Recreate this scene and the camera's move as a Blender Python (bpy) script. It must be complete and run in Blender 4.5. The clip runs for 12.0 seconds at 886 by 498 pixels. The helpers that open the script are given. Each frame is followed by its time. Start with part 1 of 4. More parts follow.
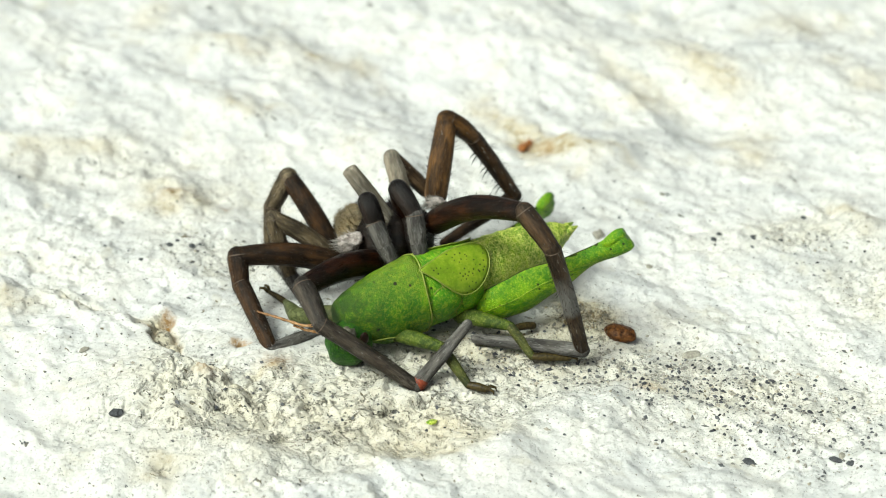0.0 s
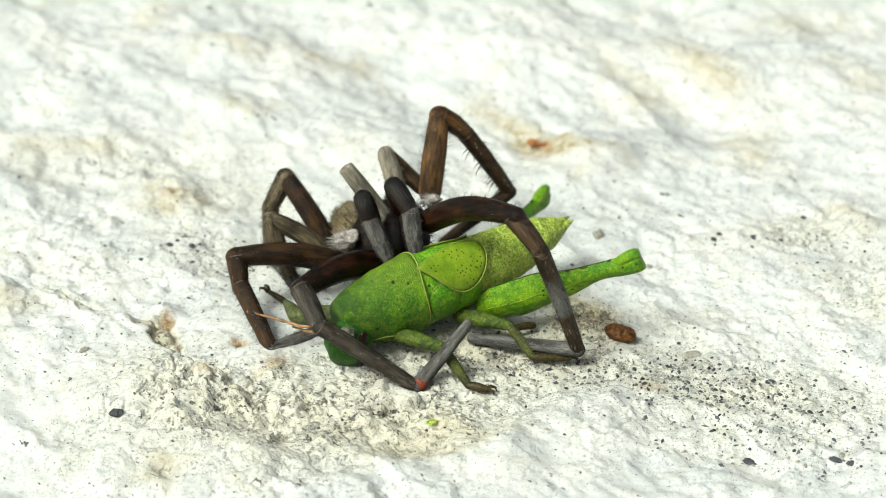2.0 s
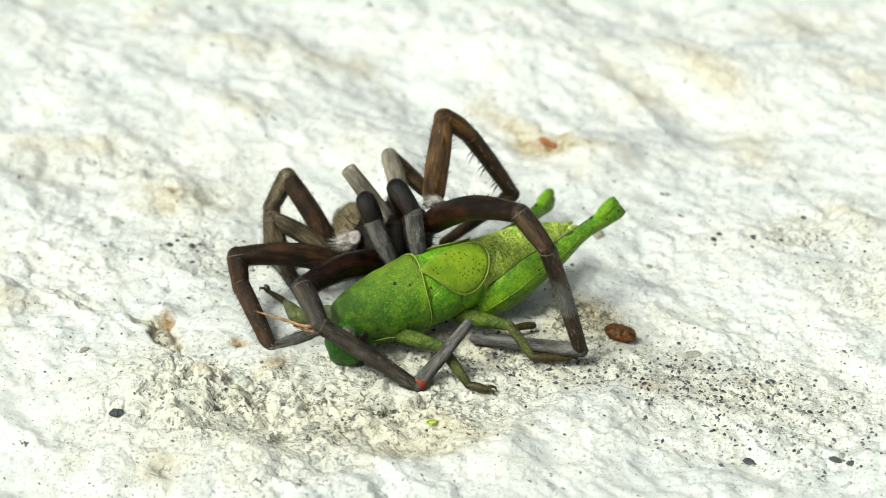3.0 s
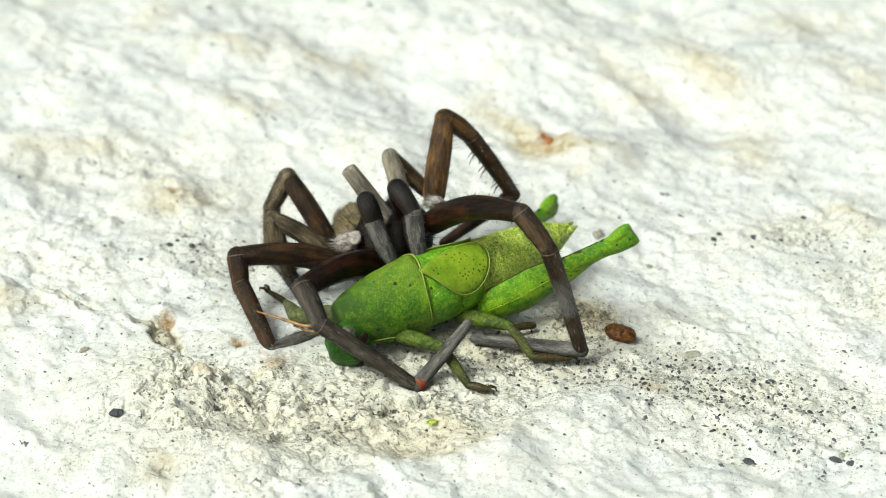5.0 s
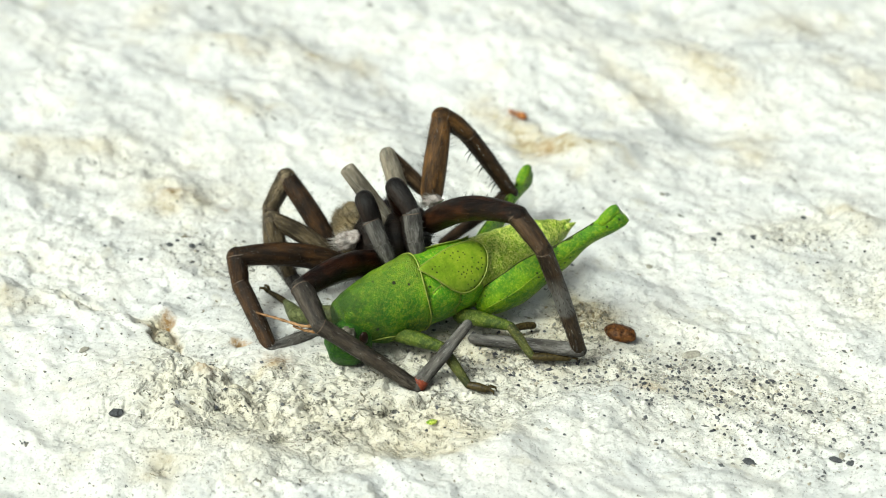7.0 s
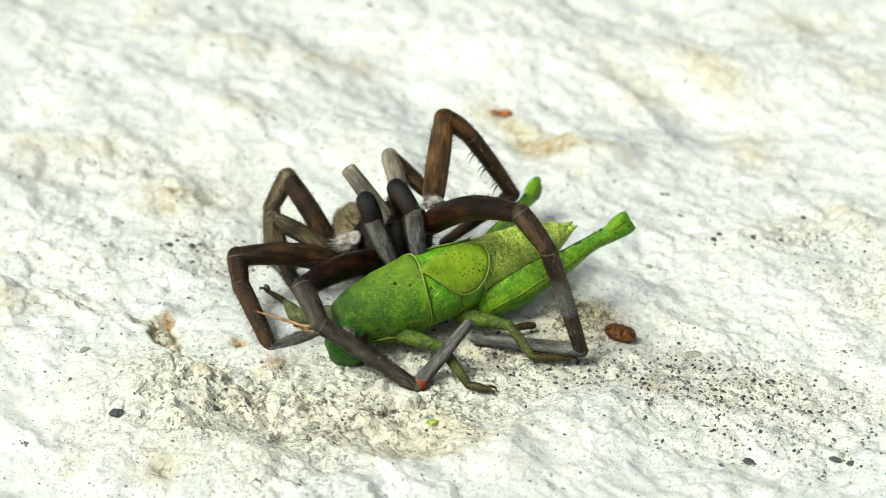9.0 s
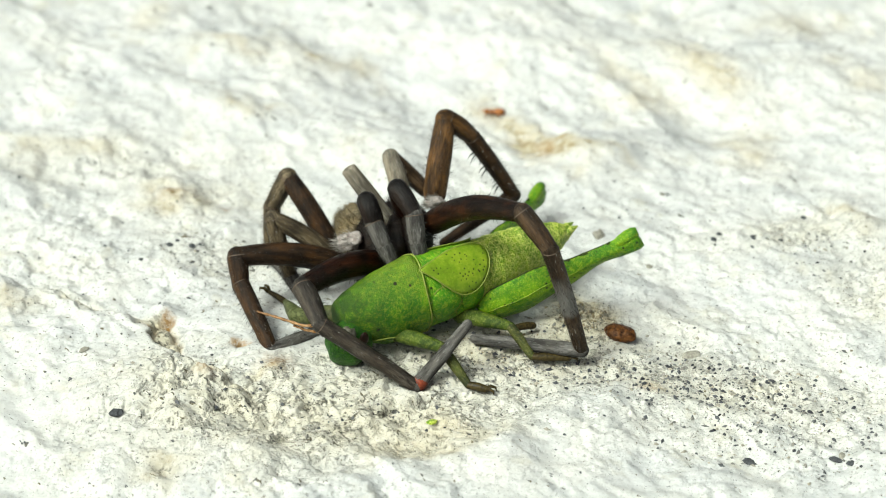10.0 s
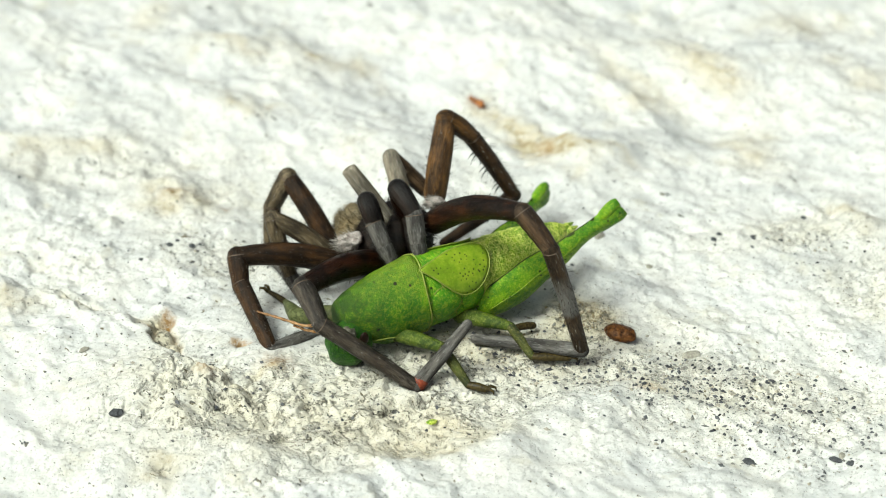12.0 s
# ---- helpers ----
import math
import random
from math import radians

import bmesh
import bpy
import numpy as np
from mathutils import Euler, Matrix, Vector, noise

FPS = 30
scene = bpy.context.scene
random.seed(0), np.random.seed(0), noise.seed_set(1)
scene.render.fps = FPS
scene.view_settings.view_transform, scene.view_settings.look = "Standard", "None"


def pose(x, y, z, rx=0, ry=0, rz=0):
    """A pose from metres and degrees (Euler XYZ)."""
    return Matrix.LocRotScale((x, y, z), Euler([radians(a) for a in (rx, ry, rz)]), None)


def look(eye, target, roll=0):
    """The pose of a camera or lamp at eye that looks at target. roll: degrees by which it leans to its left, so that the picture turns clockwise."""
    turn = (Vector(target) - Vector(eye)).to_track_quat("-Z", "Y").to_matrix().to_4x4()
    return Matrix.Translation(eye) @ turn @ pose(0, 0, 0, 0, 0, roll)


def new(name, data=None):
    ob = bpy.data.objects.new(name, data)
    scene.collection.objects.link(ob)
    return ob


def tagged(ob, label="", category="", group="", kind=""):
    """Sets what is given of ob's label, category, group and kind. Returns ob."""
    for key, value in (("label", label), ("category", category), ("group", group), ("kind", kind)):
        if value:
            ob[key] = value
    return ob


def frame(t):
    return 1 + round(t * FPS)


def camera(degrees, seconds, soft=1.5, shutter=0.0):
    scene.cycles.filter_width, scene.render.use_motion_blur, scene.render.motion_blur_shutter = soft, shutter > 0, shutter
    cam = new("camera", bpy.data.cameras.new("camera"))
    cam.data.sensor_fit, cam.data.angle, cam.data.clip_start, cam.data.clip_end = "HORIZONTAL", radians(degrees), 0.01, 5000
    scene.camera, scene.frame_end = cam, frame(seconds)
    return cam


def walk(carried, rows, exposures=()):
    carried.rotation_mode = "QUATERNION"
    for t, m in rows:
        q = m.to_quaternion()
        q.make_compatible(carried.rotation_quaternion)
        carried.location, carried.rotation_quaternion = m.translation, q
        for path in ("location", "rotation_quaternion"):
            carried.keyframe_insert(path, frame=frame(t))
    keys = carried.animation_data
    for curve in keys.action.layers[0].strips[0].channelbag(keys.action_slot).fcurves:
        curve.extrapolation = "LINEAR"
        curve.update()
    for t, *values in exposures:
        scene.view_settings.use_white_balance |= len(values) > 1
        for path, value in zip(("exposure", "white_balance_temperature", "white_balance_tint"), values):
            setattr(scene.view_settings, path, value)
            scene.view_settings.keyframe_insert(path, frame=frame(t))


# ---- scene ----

# All lengths below are in millimetres; MM turns them into metres.
MM = 0.001
cam = camera(20, 12.0, soft=0.75)
EYE = look((0, -0.2375, 0.1544), (0, 0, 0.006))
walk(cam, [(0, EYE), (12, EYE)], exposures=[(0, 0.46, 6150, -6.5), (12, 0.46, 6150, -6.5)])
cam.data.dof.use_dof = True
cam.data.dof.focus_distance = 0.267
cam.data.dof.aperture_fstop = 34

# ---- light: bright overcast noon ----
world = bpy.data.worlds.new("sky")
scene.world = world
world.use_nodes = True
wn = world.node_tree.nodes
sky = wn.new("ShaderNodeTexSky")
sky.sky_type, sky.sun_disc = "NISHITA", False
sky.sun_elevation, sky.sun_rotation = radians(54), radians(-128)
sky.air_density, sky.dust_density, sky.ozone_density = 0.35, 10.0, 0.2
wn["Background"].inputs["Strength"].default_value = 0.095
world.node_tree.links.new(sky.outputs["Color"], wn["Background"].inputs["Color"])
sun_data = bpy.data.lights.new("sun", "SUN")
sun_data.energy, sun_data.angle, sun_data.color = 2.55, radians(20), (1.0, 0.97, 0.93)
sun = new("sun", sun_data)
sun.matrix_world = look((-0.46, -0.36, 0.81), (0, 0, 0))


# ---- materials ----
class Nodes:
    """A node material: p is its Principled shader."""

    def __init__(self, name, rough=0.5, spec=0.4):
        self.m = bpy.data.materials.new(name)
        self.m.use_nodes = True
        self.t = self.m.node_tree
        self.p = self.t.nodes["Principled BSDF"]
        self.p.inputs["Roughness"].default_value = rough
        self.p.inputs["Specular IOR Level"].default_value = spec
        self.co = self.t.nodes.new("ShaderNodeTexCoord").outputs["Object"]

    def link(self, a, b):
        self.t.links.new(a, b)

    def stretch(self, x, y, z, turn=0):
        n = self.t.nodes.new("ShaderNodeMapping")
        n.inputs["Scale"].default_value = (x, y, z)
        n.inputs["Rotation"].default_value = (0, 0, radians(turn))
        self.link(self.co, n.inputs["Vector"])
        return n.outputs["Vector"]

    def slant(self, turn, x, y):
        """Coordinates turned by so many degrees, then scaled along the new axes."""
        n = self.t.nodes.new("ShaderNodeMapping")
        n.inputs["Rotation"].default_value = (0, 0, radians(turn))
        self.link(self.co, n.inputs["Vector"])
        m = self.t.nodes.new("ShaderNodeMapping")
        m.inputs["Scale"].default_value = (x, y, 1)
        self.link(n.outputs["Vector"], m.inputs["Vector"])
        return m.outputs["Vector"]

    def noise(self, mm, detail=4, rough=0.55, co=None):
        """Noise whose lumps are about mm wide."""
        n = self.t.nodes.new("ShaderNodeTexNoise")
        n.inputs["Scale"].default_value = 1 / (mm * MM)
        n.inputs["Detail"].default_value, n.inputs["Roughness"].default_value = detail, rough
        self.link(co or self.co, n.inputs["Vector"])
        return n.outputs["Fac"]

    def cells(self, mm, feature="F1", co=None):
        n = self.t.nodes.new("ShaderNodeTexVoronoi")
        n.feature = feature
        n.inputs["Scale"].default_value = 1 / (mm * MM)
        self.link(co or self.co, n.inputs["Vector"])
        return n.outputs["Distance"]

    def ramp(self, fac, *stops):
        n = self.t.nodes.new("ShaderNodeValToRGB")
        e = n.color_ramp.elements
        while len(e) < len(stops):
            e.new(0.5)
        for el, (pos, col) in zip(e, stops):
            el.position = pos
            el.color = (*col, 1) if isinstance(col, tuple) else (col, col, col, 1)
        self.link(fac, n.inputs["Fac"])
        return n.outputs["Color"]

    def mix(self, fac, a, b, mode="MIX"):
        n = self.t.nodes.new("ShaderNodeMix")
        n.data_type, n.blend_type = "RGBA", mode
        for s, v in ((n.inputs[0], fac), (n.inputs[6], a), (n.inputs[7], b)):
            if isinstance(v, (int, float)):
                s.default_value = v
            elif isinstance(v, tuple):
                s.default_value = (*v, 1)
            else:
                self.link(v, s)
        return n.outputs[2]

    def math(self, op, a, b=0.0, c=0.25):
        n = self.t.nodes.new("ShaderNodeMath")
        n.operation = op
        n.inputs[2].default_value = c
        for s, v in ((n.inputs[0], a), (n.inputs[1], b)):
            if isinstance(v, (int, float)):
                s.default_value = v
            else:
                self.link(v, s)
        return n.outputs[0]

    def attr(self, name):
        n = self.t.nodes.new("ShaderNodeAttribute")
        n.attribute_name = name
        return n

    def colour(self, c):
        if isinstance(c, tuple):
            self.p.inputs["Base Color"].default_value = (*c, 1)
        else:
            self.link(c, self.p.inputs["Base Color"])
        return self

    def rough(self, fac, lo, hi):
        n = self.t.nodes.new("ShaderNodeMapRange")
        n.inputs["To Min"].default_value, n.inputs["To Max"].default_value = lo, hi
        self.link(fac, n.inputs["Value"])
        self.link(n.outputs["Result"], self.p.inputs["Roughness"])

    def bump(self, height, mm, strength=1.0, under=None):
        n = self.t.nodes.new("ShaderNodeBump")
        n.inputs["Distance"].default_value = mm * MM
        n.inputs["Strength"].default_value = strength
        self.link(height, n.inputs["Height"])
        if under:
            self.link(under, n.inputs["Normal"])
        self.link(n.outputs["Normal"], self.p.inputs["Normal"])
        return n.outputs["Normal"]


def rock_material():
    """White limestone: the stain attribute holds tan, rust, crust, clean areas and crevice shade."""
    k = Nodes("whitewashed_rock", 0.85, 0.25)
    a = k.attr("stain_shade")
    sep = k.t.nodes.new("ShaderNodeSeparateColor")
    k.link(a.outputs["Color"], sep.inputs["Color"])
    tan, rust, crust = sep.outputs[0], sep.outputs[1], sep.outputs[2]
    unclean = k.math("SUBTRACT", 1.0, a.outputs["Alpha"])
    along, thin = k.slant(40, 0.8, 1.0), k.slant(44, 0.55, 1.0)
    # pale ground colour: cool, neutral and creamy patches
    c = k.ramp(k.noise(9, 6, 0.62, along), (0.34, (0.518, 0.528, 0.525)), (0.5, (0.591, 0.595, 0.577)), (0.66, (0.623, 0.616, 0.577)))
    film = k.math("MULTIPLY", k.ramp(k.noise(3.2, 8, 0.7, along), (0.46, 0.0), (0.64, 0.6)), k.math("MULTIPLY_ADD", unclean, 0.65, 0.35))
    c = k.mix(film, c, (0.406, 0.413, 0.395))
    c = k.mix(k.ramp(k.noise(5.5, 8, 0.72, along), (0.56, 0.0), (0.70, 0.6)), c, (0.462, 0.434, 0.329))
    # tan stains with browner cores
    mid = k.noise(2.4, 8, 0.72)
    c = k.mix(k.math("MULTIPLY", tan, k.ramp(mid, (0.30, 0.25), (0.55, 0.75))), c, (0.462, 0.399, 0.252))
    c = k.mix(k.math("MULTIPLY", k.math("MULTIPLY", tan, tan), k.ramp(k.noise(1.5, 7, 0.75, along), (0.47, 0.0), (0.60, 0.8))), c, (0.252, 0.189, 0.084))
    # crust: beige tint
    c = k.mix(k.math("MULTIPLY", crust, k.ramp(k.noise(2.2, 6, 0.75), (0.34, 0.35), (0.56, 0.9))), c, (0.56, 0.521, 0.395))
    # dark flecks, longer along the slant; denser on the crust
    patchy = k.ramp(k.noise(3.4, 5, 0.7), (0.38, 0.15), (0.60, 1.0))
    dense = k.math("MULTIPLY", k.math("MULTIPLY", crust, patchy), k.math("MULTIPLY_ADD", unclean, 0.85, 0.15))
    tone = k.ramp(k.noise(2.0, 3), (0.46, (0.049, 0.0525, 0.0595)), (0.54, (0.112, 0.091, 0.0455)))
    for mm, push, lo, hi in ((0.6, 0.06, 0.68, 0.695), (0.34, 0.06, 0.675, 0.70), (1.25, 0.015, 0.695, 0.71)):
        n = k.math("MULTIPLY_ADD", dense, push)
        n.node.inputs[2].default_value = 0.0
        total = k.math("ADD", n, k.noise(mm, 3, 0.6, thin))
        fleck = k.ramp(total, (lo, 0.0), (hi, 0.92))
        c = k.mix(fleck, c, tone)
    # winding cracks in the crust, painted dark in place of the shade inside
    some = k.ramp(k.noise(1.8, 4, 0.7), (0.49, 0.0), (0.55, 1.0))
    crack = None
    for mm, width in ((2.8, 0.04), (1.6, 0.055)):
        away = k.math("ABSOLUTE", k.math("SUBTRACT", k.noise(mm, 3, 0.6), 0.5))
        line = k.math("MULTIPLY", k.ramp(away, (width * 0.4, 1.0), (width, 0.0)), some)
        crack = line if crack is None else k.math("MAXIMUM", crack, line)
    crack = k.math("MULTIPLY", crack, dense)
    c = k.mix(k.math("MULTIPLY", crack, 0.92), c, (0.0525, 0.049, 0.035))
    # faint pores everywhere
    pores = k.math("MULTIPLY", k.ramp(k.noise(0.36, 4, 0.7), (0.60, 0.0), (0.625, 1.0)), k.math("MULTIPLY_ADD", unclean, 0.45, 0.12))
    c = k.mix(pores, c, (0.154, 0.154, 0.14))
    fine = k.noise(0.45, 5, 0.75)
    c = k.mix(k.math("MULTIPLY", rust, k.ramp(fine, (0.32, 0.15), (0.52, 1.0))), c, (0.28, 0.161, 0.049))
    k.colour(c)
    n1 = k.bump(mid, 0.6, 0.65)
    n2 = k.bump(fine, 0.2, 0.8, n1)
    n3 = k.bump(k.math("MULTIPLY", pores, -1.0), 0.2, 1.0, n2)
    k.bump(k.math("MULTIPLY", crack, -1.0), 0.35, 1.0, n3)
    return k.m


def cuticle(name, dark, light, warm, rough=0.38, grain=0.25, grey_from=None, spec=0.16, banding=0.85):
    """Hairy chitin: streaks along the limb, a warmer blotch and fine pile."""
    k = Nodes(name, rough, spec)
    streak = k.noise(grain, 5, 0.7, k.stretch(0.22, 1, 1))
    c = k.ramp(streak, (0.3, dark), (0.55, light), (0.8, tuple(min(1, v * 1.7) for v in light)))
    c = k.mix(k.ramp(k.noise(2.2, 3), (0.42, 0.0), (0.62, 0.9)), c, warm)
    # Random bands along the limb: bald streaks, plus edge shading put into colour.
    tone_bands = k.ramp(k.noise(0.8, 4, 0.65, k.stretch(0.2, 1, 1)), (0.38, 0.22), (0.50, 0.95), (0.62, 1.9))
    c = k.mix(banding, c, tone_bands, "MULTIPLY")
    # Pale streaks: small highlights painted into the colour.
    glint = k.ramp(k.noise(0.16, 3, 0.7, k.stretch(0.16, 1, 1)), (0.66, 0.0), (0.72, 1.0))
    c = k.mix(k.math("MULTIPLY", glint, 0.55), c, tuple(min(0.5, v * 4 + 0.05) for v in light))
    if grey_from is not None:
        sep = k.t.nodes.new("ShaderNodeSeparateXYZ")
        k.link(k.co, sep.inputs[0])
        along = k.t.nodes.new("ShaderNodeMapRange")
        along.inputs["From Min"].default_value, along.inputs["From Max"].default_value = grey_from * MM, (grey_from + 3) * MM
        k.link(sep.outputs[0], along.inputs["Value"])
        ends = k.t.nodes.new("ShaderNodeMapRange")
        ends.inputs["From Min"].default_value, ends.inputs["From Max"].default_value = 9.0 * MM, 8.2 * MM
        k.link(sep.outputs[0], ends.inputs["Value"])
        c = k.mix(k.math("MULTIPLY", along.outputs[0], ends.outputs[0]), c, k.ramp(streak, (0.3, (0.065, 0.062, 0.057)), (0.7, (0.17, 0.165, 0.15))))
    k.colour(c)
    k.rough(streak, rough - 0.1, rough + 0.2)
    pile = k.noise(0.11, 3, 0.8, k.stretch(0.3, 1, 1))
    k.bump(pile, 0.06, 0.9, k.bump(streak, 0.16, 1.0))
    return k.m


def green(name, dark, light, patch, dots=0.0, rough=0.32, pitted=0.12, mottle=0.55, dots_size=0.42, keep_dots=0.38, net=0.0, relief=1.0, back=None, fleck=0.55):
    """Insect skin: two greens, pale mottling, pits and dark dots."""
    k = Nodes(name, rough, 0.3)
    n = k.noise(2.0, 6, 0.68)
    c = k.ramp(n, (0.32, tuple(v * 0.75 for v in dark)), (0.46, dark), (0.66, light))
    c = k.mix(k.ramp(k.noise(mottle, 6, 0.8), (0.49, 0.0), (0.62, fleck)), c, patch)
    c = k.mix(k.math("MULTIPLY", k.ramp(k.noise(mottle * 0.45, 3, 0.7), (0.56, 0.0), (0.64, fleck)), k.ramp(n, (0.40, 0.15), (0.55, 1.0))), c, tuple(min(0.8, v * 1.3 + 0.02) for v in patch))
    if back:
        sep = k.t.nodes.new("ShaderNodeSeparateXYZ")
        k.link(k.co, sep.inputs[0])
        high = k.t.nodes.new("ShaderNodeMapRange")
        high.inputs["From Min"].default_value, high.inputs["From Max"].default_value = 6.8 * MM, 10.0 * MM
        k.link(sep.outputs[2], high.inputs["Value"])
        c = k.mix(k.math("MULTIPLY", high.outputs[0], k.ramp(k.noise(1.1, 6, 0.75), (0.36, 0.2), (0.52, 0.95))), c, back)
        c = k.mix(k.ramp(k.noise(0.7, 6, 0.8), (0.56, 0.0), (0.64, 0.7)), c, tuple(v * 0.45 for v in dark))
        # Front end: dark olive blotch, deepened to paint in shade by the head.
        fore = k.t.nodes.new("ShaderNodeMapRange")
        fore.inputs["From Min"].default_value, fore.inputs["From Max"].default_value = 10.2 * MM, 14.0 * MM
        k.link(sep.outputs[0], fore.inputs["Value"])
        c = k.mix(k.math("MULTIPLY", fore.outputs[0], k.ramp(k.noise(1.8, 5, 0.7), (0.36, 0.3), (0.56, 0.92))), c, (0.022, 0.062, 0.003))
    if dots:
        spot = k.ramp(k.cells(dots), (0.4 * dots_size / dots, 1.0), (0.6 * dots_size / dots, 0.0))
        keep = k.ramp(k.noise(2.5, 1), (keep_dots - 0.02, 0.0), (keep_dots + 0.02, 1.0))
        c = k.mix(k.math("MULTIPLY", spot, keep), c, (0.009, 0.012, 0.004))
    if net:
        web = k.ramp(k.cells(net, "DISTANCE_TO_EDGE"), (0.0, 1.0), (0.16, 0.0))
        c = k.mix(k.math("MULTIPLY", web, k.ramp(k.noise(0.9, 3, 0.6), (0.40, 0.0), (0.58, 0.6))), c, patch)
    k.colour(c)
    k.p.inputs["Subsurface Weight"].default_value = 0.15
    k.p.inputs["Subsurface Radius"].default_value = (0.0006, 0.0009, 0.0003)
    k.p.inputs["Subsurface Scale"].default_value = 1.0
    k.bump(k.cells(pitted), 0.05 * relief, 0.9, k.bump(k.noise(0.45, 6, 0.75), 0.11 * relief, 0.9))
    k.rough(k.noise(0.4, 4, 0.7), rough - 0.08, rough + 0.25)
    return k.m


def plain(name, a, b, mm=0.4, rough=0.5, depth=0.05):
    k = Nodes(name, rough, 0.15)
    n = k.noise(mm, 5, 0.65)
    k.colour(k.ramp(n, (0.35, a), (0.65, b)))
    k.bump(n, depth, 0.7)
    return k.m


ROCK = rock_material()
BROWN = cuticle("dark_brown_chitin", (0.00187, 0.00117, 0.000528), (0.0198, 0.0102, 0.00396), (0.0323, 0.0152, 0.00474), 0.36, spec=0.16)
DARK_BROWN = cuticle("blackish_brown_chitin", (0.00113, 0.00057, 0.000326), (0.00849, 0.00381, 0.0015), (0.0204, 0.00711, 0.00224), 0.34, spec=0.16)
DUSKY = cuticle("dusky_brown_chitin", (0.00879, 0.00534, 0.00282), (0.0488, 0.0311, 0.0176), (0.0371, 0.0212, 0.00986), 0.38, spec=0.18)
ASHEN = cuticle("ashen_brown_chitin", (0.00847, 0.00684, 0.00521), (0.0482, 0.041, 0.0326), (0.0326, 0.0261, 0.0196), 0.38, spec=0.2)
KNEE = cuticle("olive_brown_chitin", (0.0179, 0.014, 0.00812), (0.0988, 0.0785, 0.0489), (0.0697, 0.0528, 0.0302), 0.42, spec=0.15)
FADING = cuticle("brown_to_grey_chitin", (0.00716, 0.00488, 0.00293), (0.0391, 0.0274, 0.0169), (0.0326, 0.0196, 0.00912), 0.40, grey_from=3.0, spec=0.15)
RUSSET = cuticle("russet_chitin", (0.00799, 0.00381, 0.000762), (0.0587, 0.0299, 0.0091), (0.0799, 0.0387, 0.0111), 0.36, spec=0.16)
BLACK_RED = cuticle("black_red_chitin", (0.0016, 0.000799, 0.000533), (0.00586, 0.00256, 0.00107), (0.0223, 0.00666, 0.00213), 0.26, spec=0.16)
GREY = cuticle("grey_scopula_pile", (0.0349, 0.033, 0.0305), (0.0953, 0.092, 0.0862), (0.0762, 0.0712, 0.0635), 0.8, 0.15, banding=0.75)
PALE_GREY = cuticle("pale_grey_pile", (0.0895, 0.0814, 0.0635), (0.22, 0.199, 0.158), (0.179, 0.155, 0.114), 0.85, 0.15, banding=0.6)
BLACKISH = cuticle("black_brown_chitin", (0.00122, 0.000814, 0.000611), (0.00529, 0.00366, 0.00244), (0.00733, 0.00407, 0.00244), 0.30, spec=0.2)
FUZZ = cuticle("fawn_fuzz", (0.0403, 0.0333, 0.0208), (0.135, 0.111, 0.0693), (0.152, 0.116, 0.0606), 0.85, 0.2, banding=0.3)
PILE = plain("short_brown_pile", (0.0118, 0.0074, 0.0037), (0.074, 0.0503, 0.0281), 0.6, 0.5, 0.0)
PALE_PILE = plain("short_grey_pile", (0.118, 0.115, 0.107), (0.252, 0.244, 0.222), 0.6, 0.6, 0.0)
RING = plain("tan_joint_ring", (0.0444, 0.0311, 0.0222), (0.133, 0.0999, 0.074), 0.3, 0.5)
HAIR = plain("dark_bristle", (0.00355, 0.00222, 0.00133), (0.0115, 0.00708, 0.00444), 1.0, 0.4, 0.0)
PALE_HAIR = plain("pale_bristle", (0.222, 0.207, 0.185), (0.429, 0.407, 0.37), 1.0, 0.5, 0.0)
MEMBRANE = plain("pale_joint_membrane", (0.148, 0.118, 0.104), (0.37, 0.34, 0.318), 0.4, 0.45)
RED_JOINT = plain("orange_red_joint_skin", (0.0962, 0.0222, 0.0111), (0.252, 0.0555, 0.0259), 0.35, 0.45)
GREEN = green("leaf_green_skin", (0.0278, 0.141, 0.00107), (0.117, 0.278, 0.00188), (0.425, 0.453, 0.0327), 1.4, keep_dots=0.58, mottle=0.38, relief=1.8, back=(0.126, 0.192, 0.0118))
PLEURA = green("side_plate_green_skin", (0.055, 0.225, 0.0015), (0.18, 0.42, 0.003), (0.42, 0.48, 0.04), 1.5, keep_dots=0.6, mottle=0.4, relief=1.5)
ABDOMEN = green("mottled_green_skin", (0.112, 0.225, 0.00563), (0.283, 0.415, 0.0142), (0.646, 0.648, 0.156), 0.0, 0.42, 0.25, 0.3, net=0.45, relief=1.6, fleck=0.8)
WING = green("yellow_green_wing_skin", (0.137, 0.227, 0.00719), (0.237, 0.319, 0.0158), (0.302, 0.355, 0.0361), 0.46, 0.35, dots_size=0.19, relief=0.35, fleck=0.15)
FEMUR = green("hind_femur_green_skin", (0.0504, 0.172, 0.00126), (0.167, 0.325, 0.00275), (0.33, 0.424, 0.015), 0.9, 0.3, dots_size=0.26, keep_dots=0.46, mottle=0.45, relief=1.4)
DEEP_GREEN = green("deep_green_skin", (0.00906, 0.0533, 0.000599), (0.0316, 0.123, 0.0012), (0.0566, 0.16, 0.00239), relief=1.6)
FORE = green("olive_yellow_leg_skin", (0.0192, 0.0425, 0.00139), (0.0616, 0.0952, 0.00347), (0.27, 0.3, 0.0601), 0.0, 0.4, mottle=0.5, relief=1.6, fleck=0.3)
OLIVE = green("olive_green_skin", (0.0163, 0.0237, 0.00222), (0.0518, 0.0629, 0.0074), (0.141, 0.133, 0.0333), 0.0, 0.42, mottle=0.35, relief=1.5)
BAND = plain("dark_olive_blotch", (0.0122, 0.0204, 0.00326), (0.0285, 0.0448, 0.00488), 0.4, 0.4)
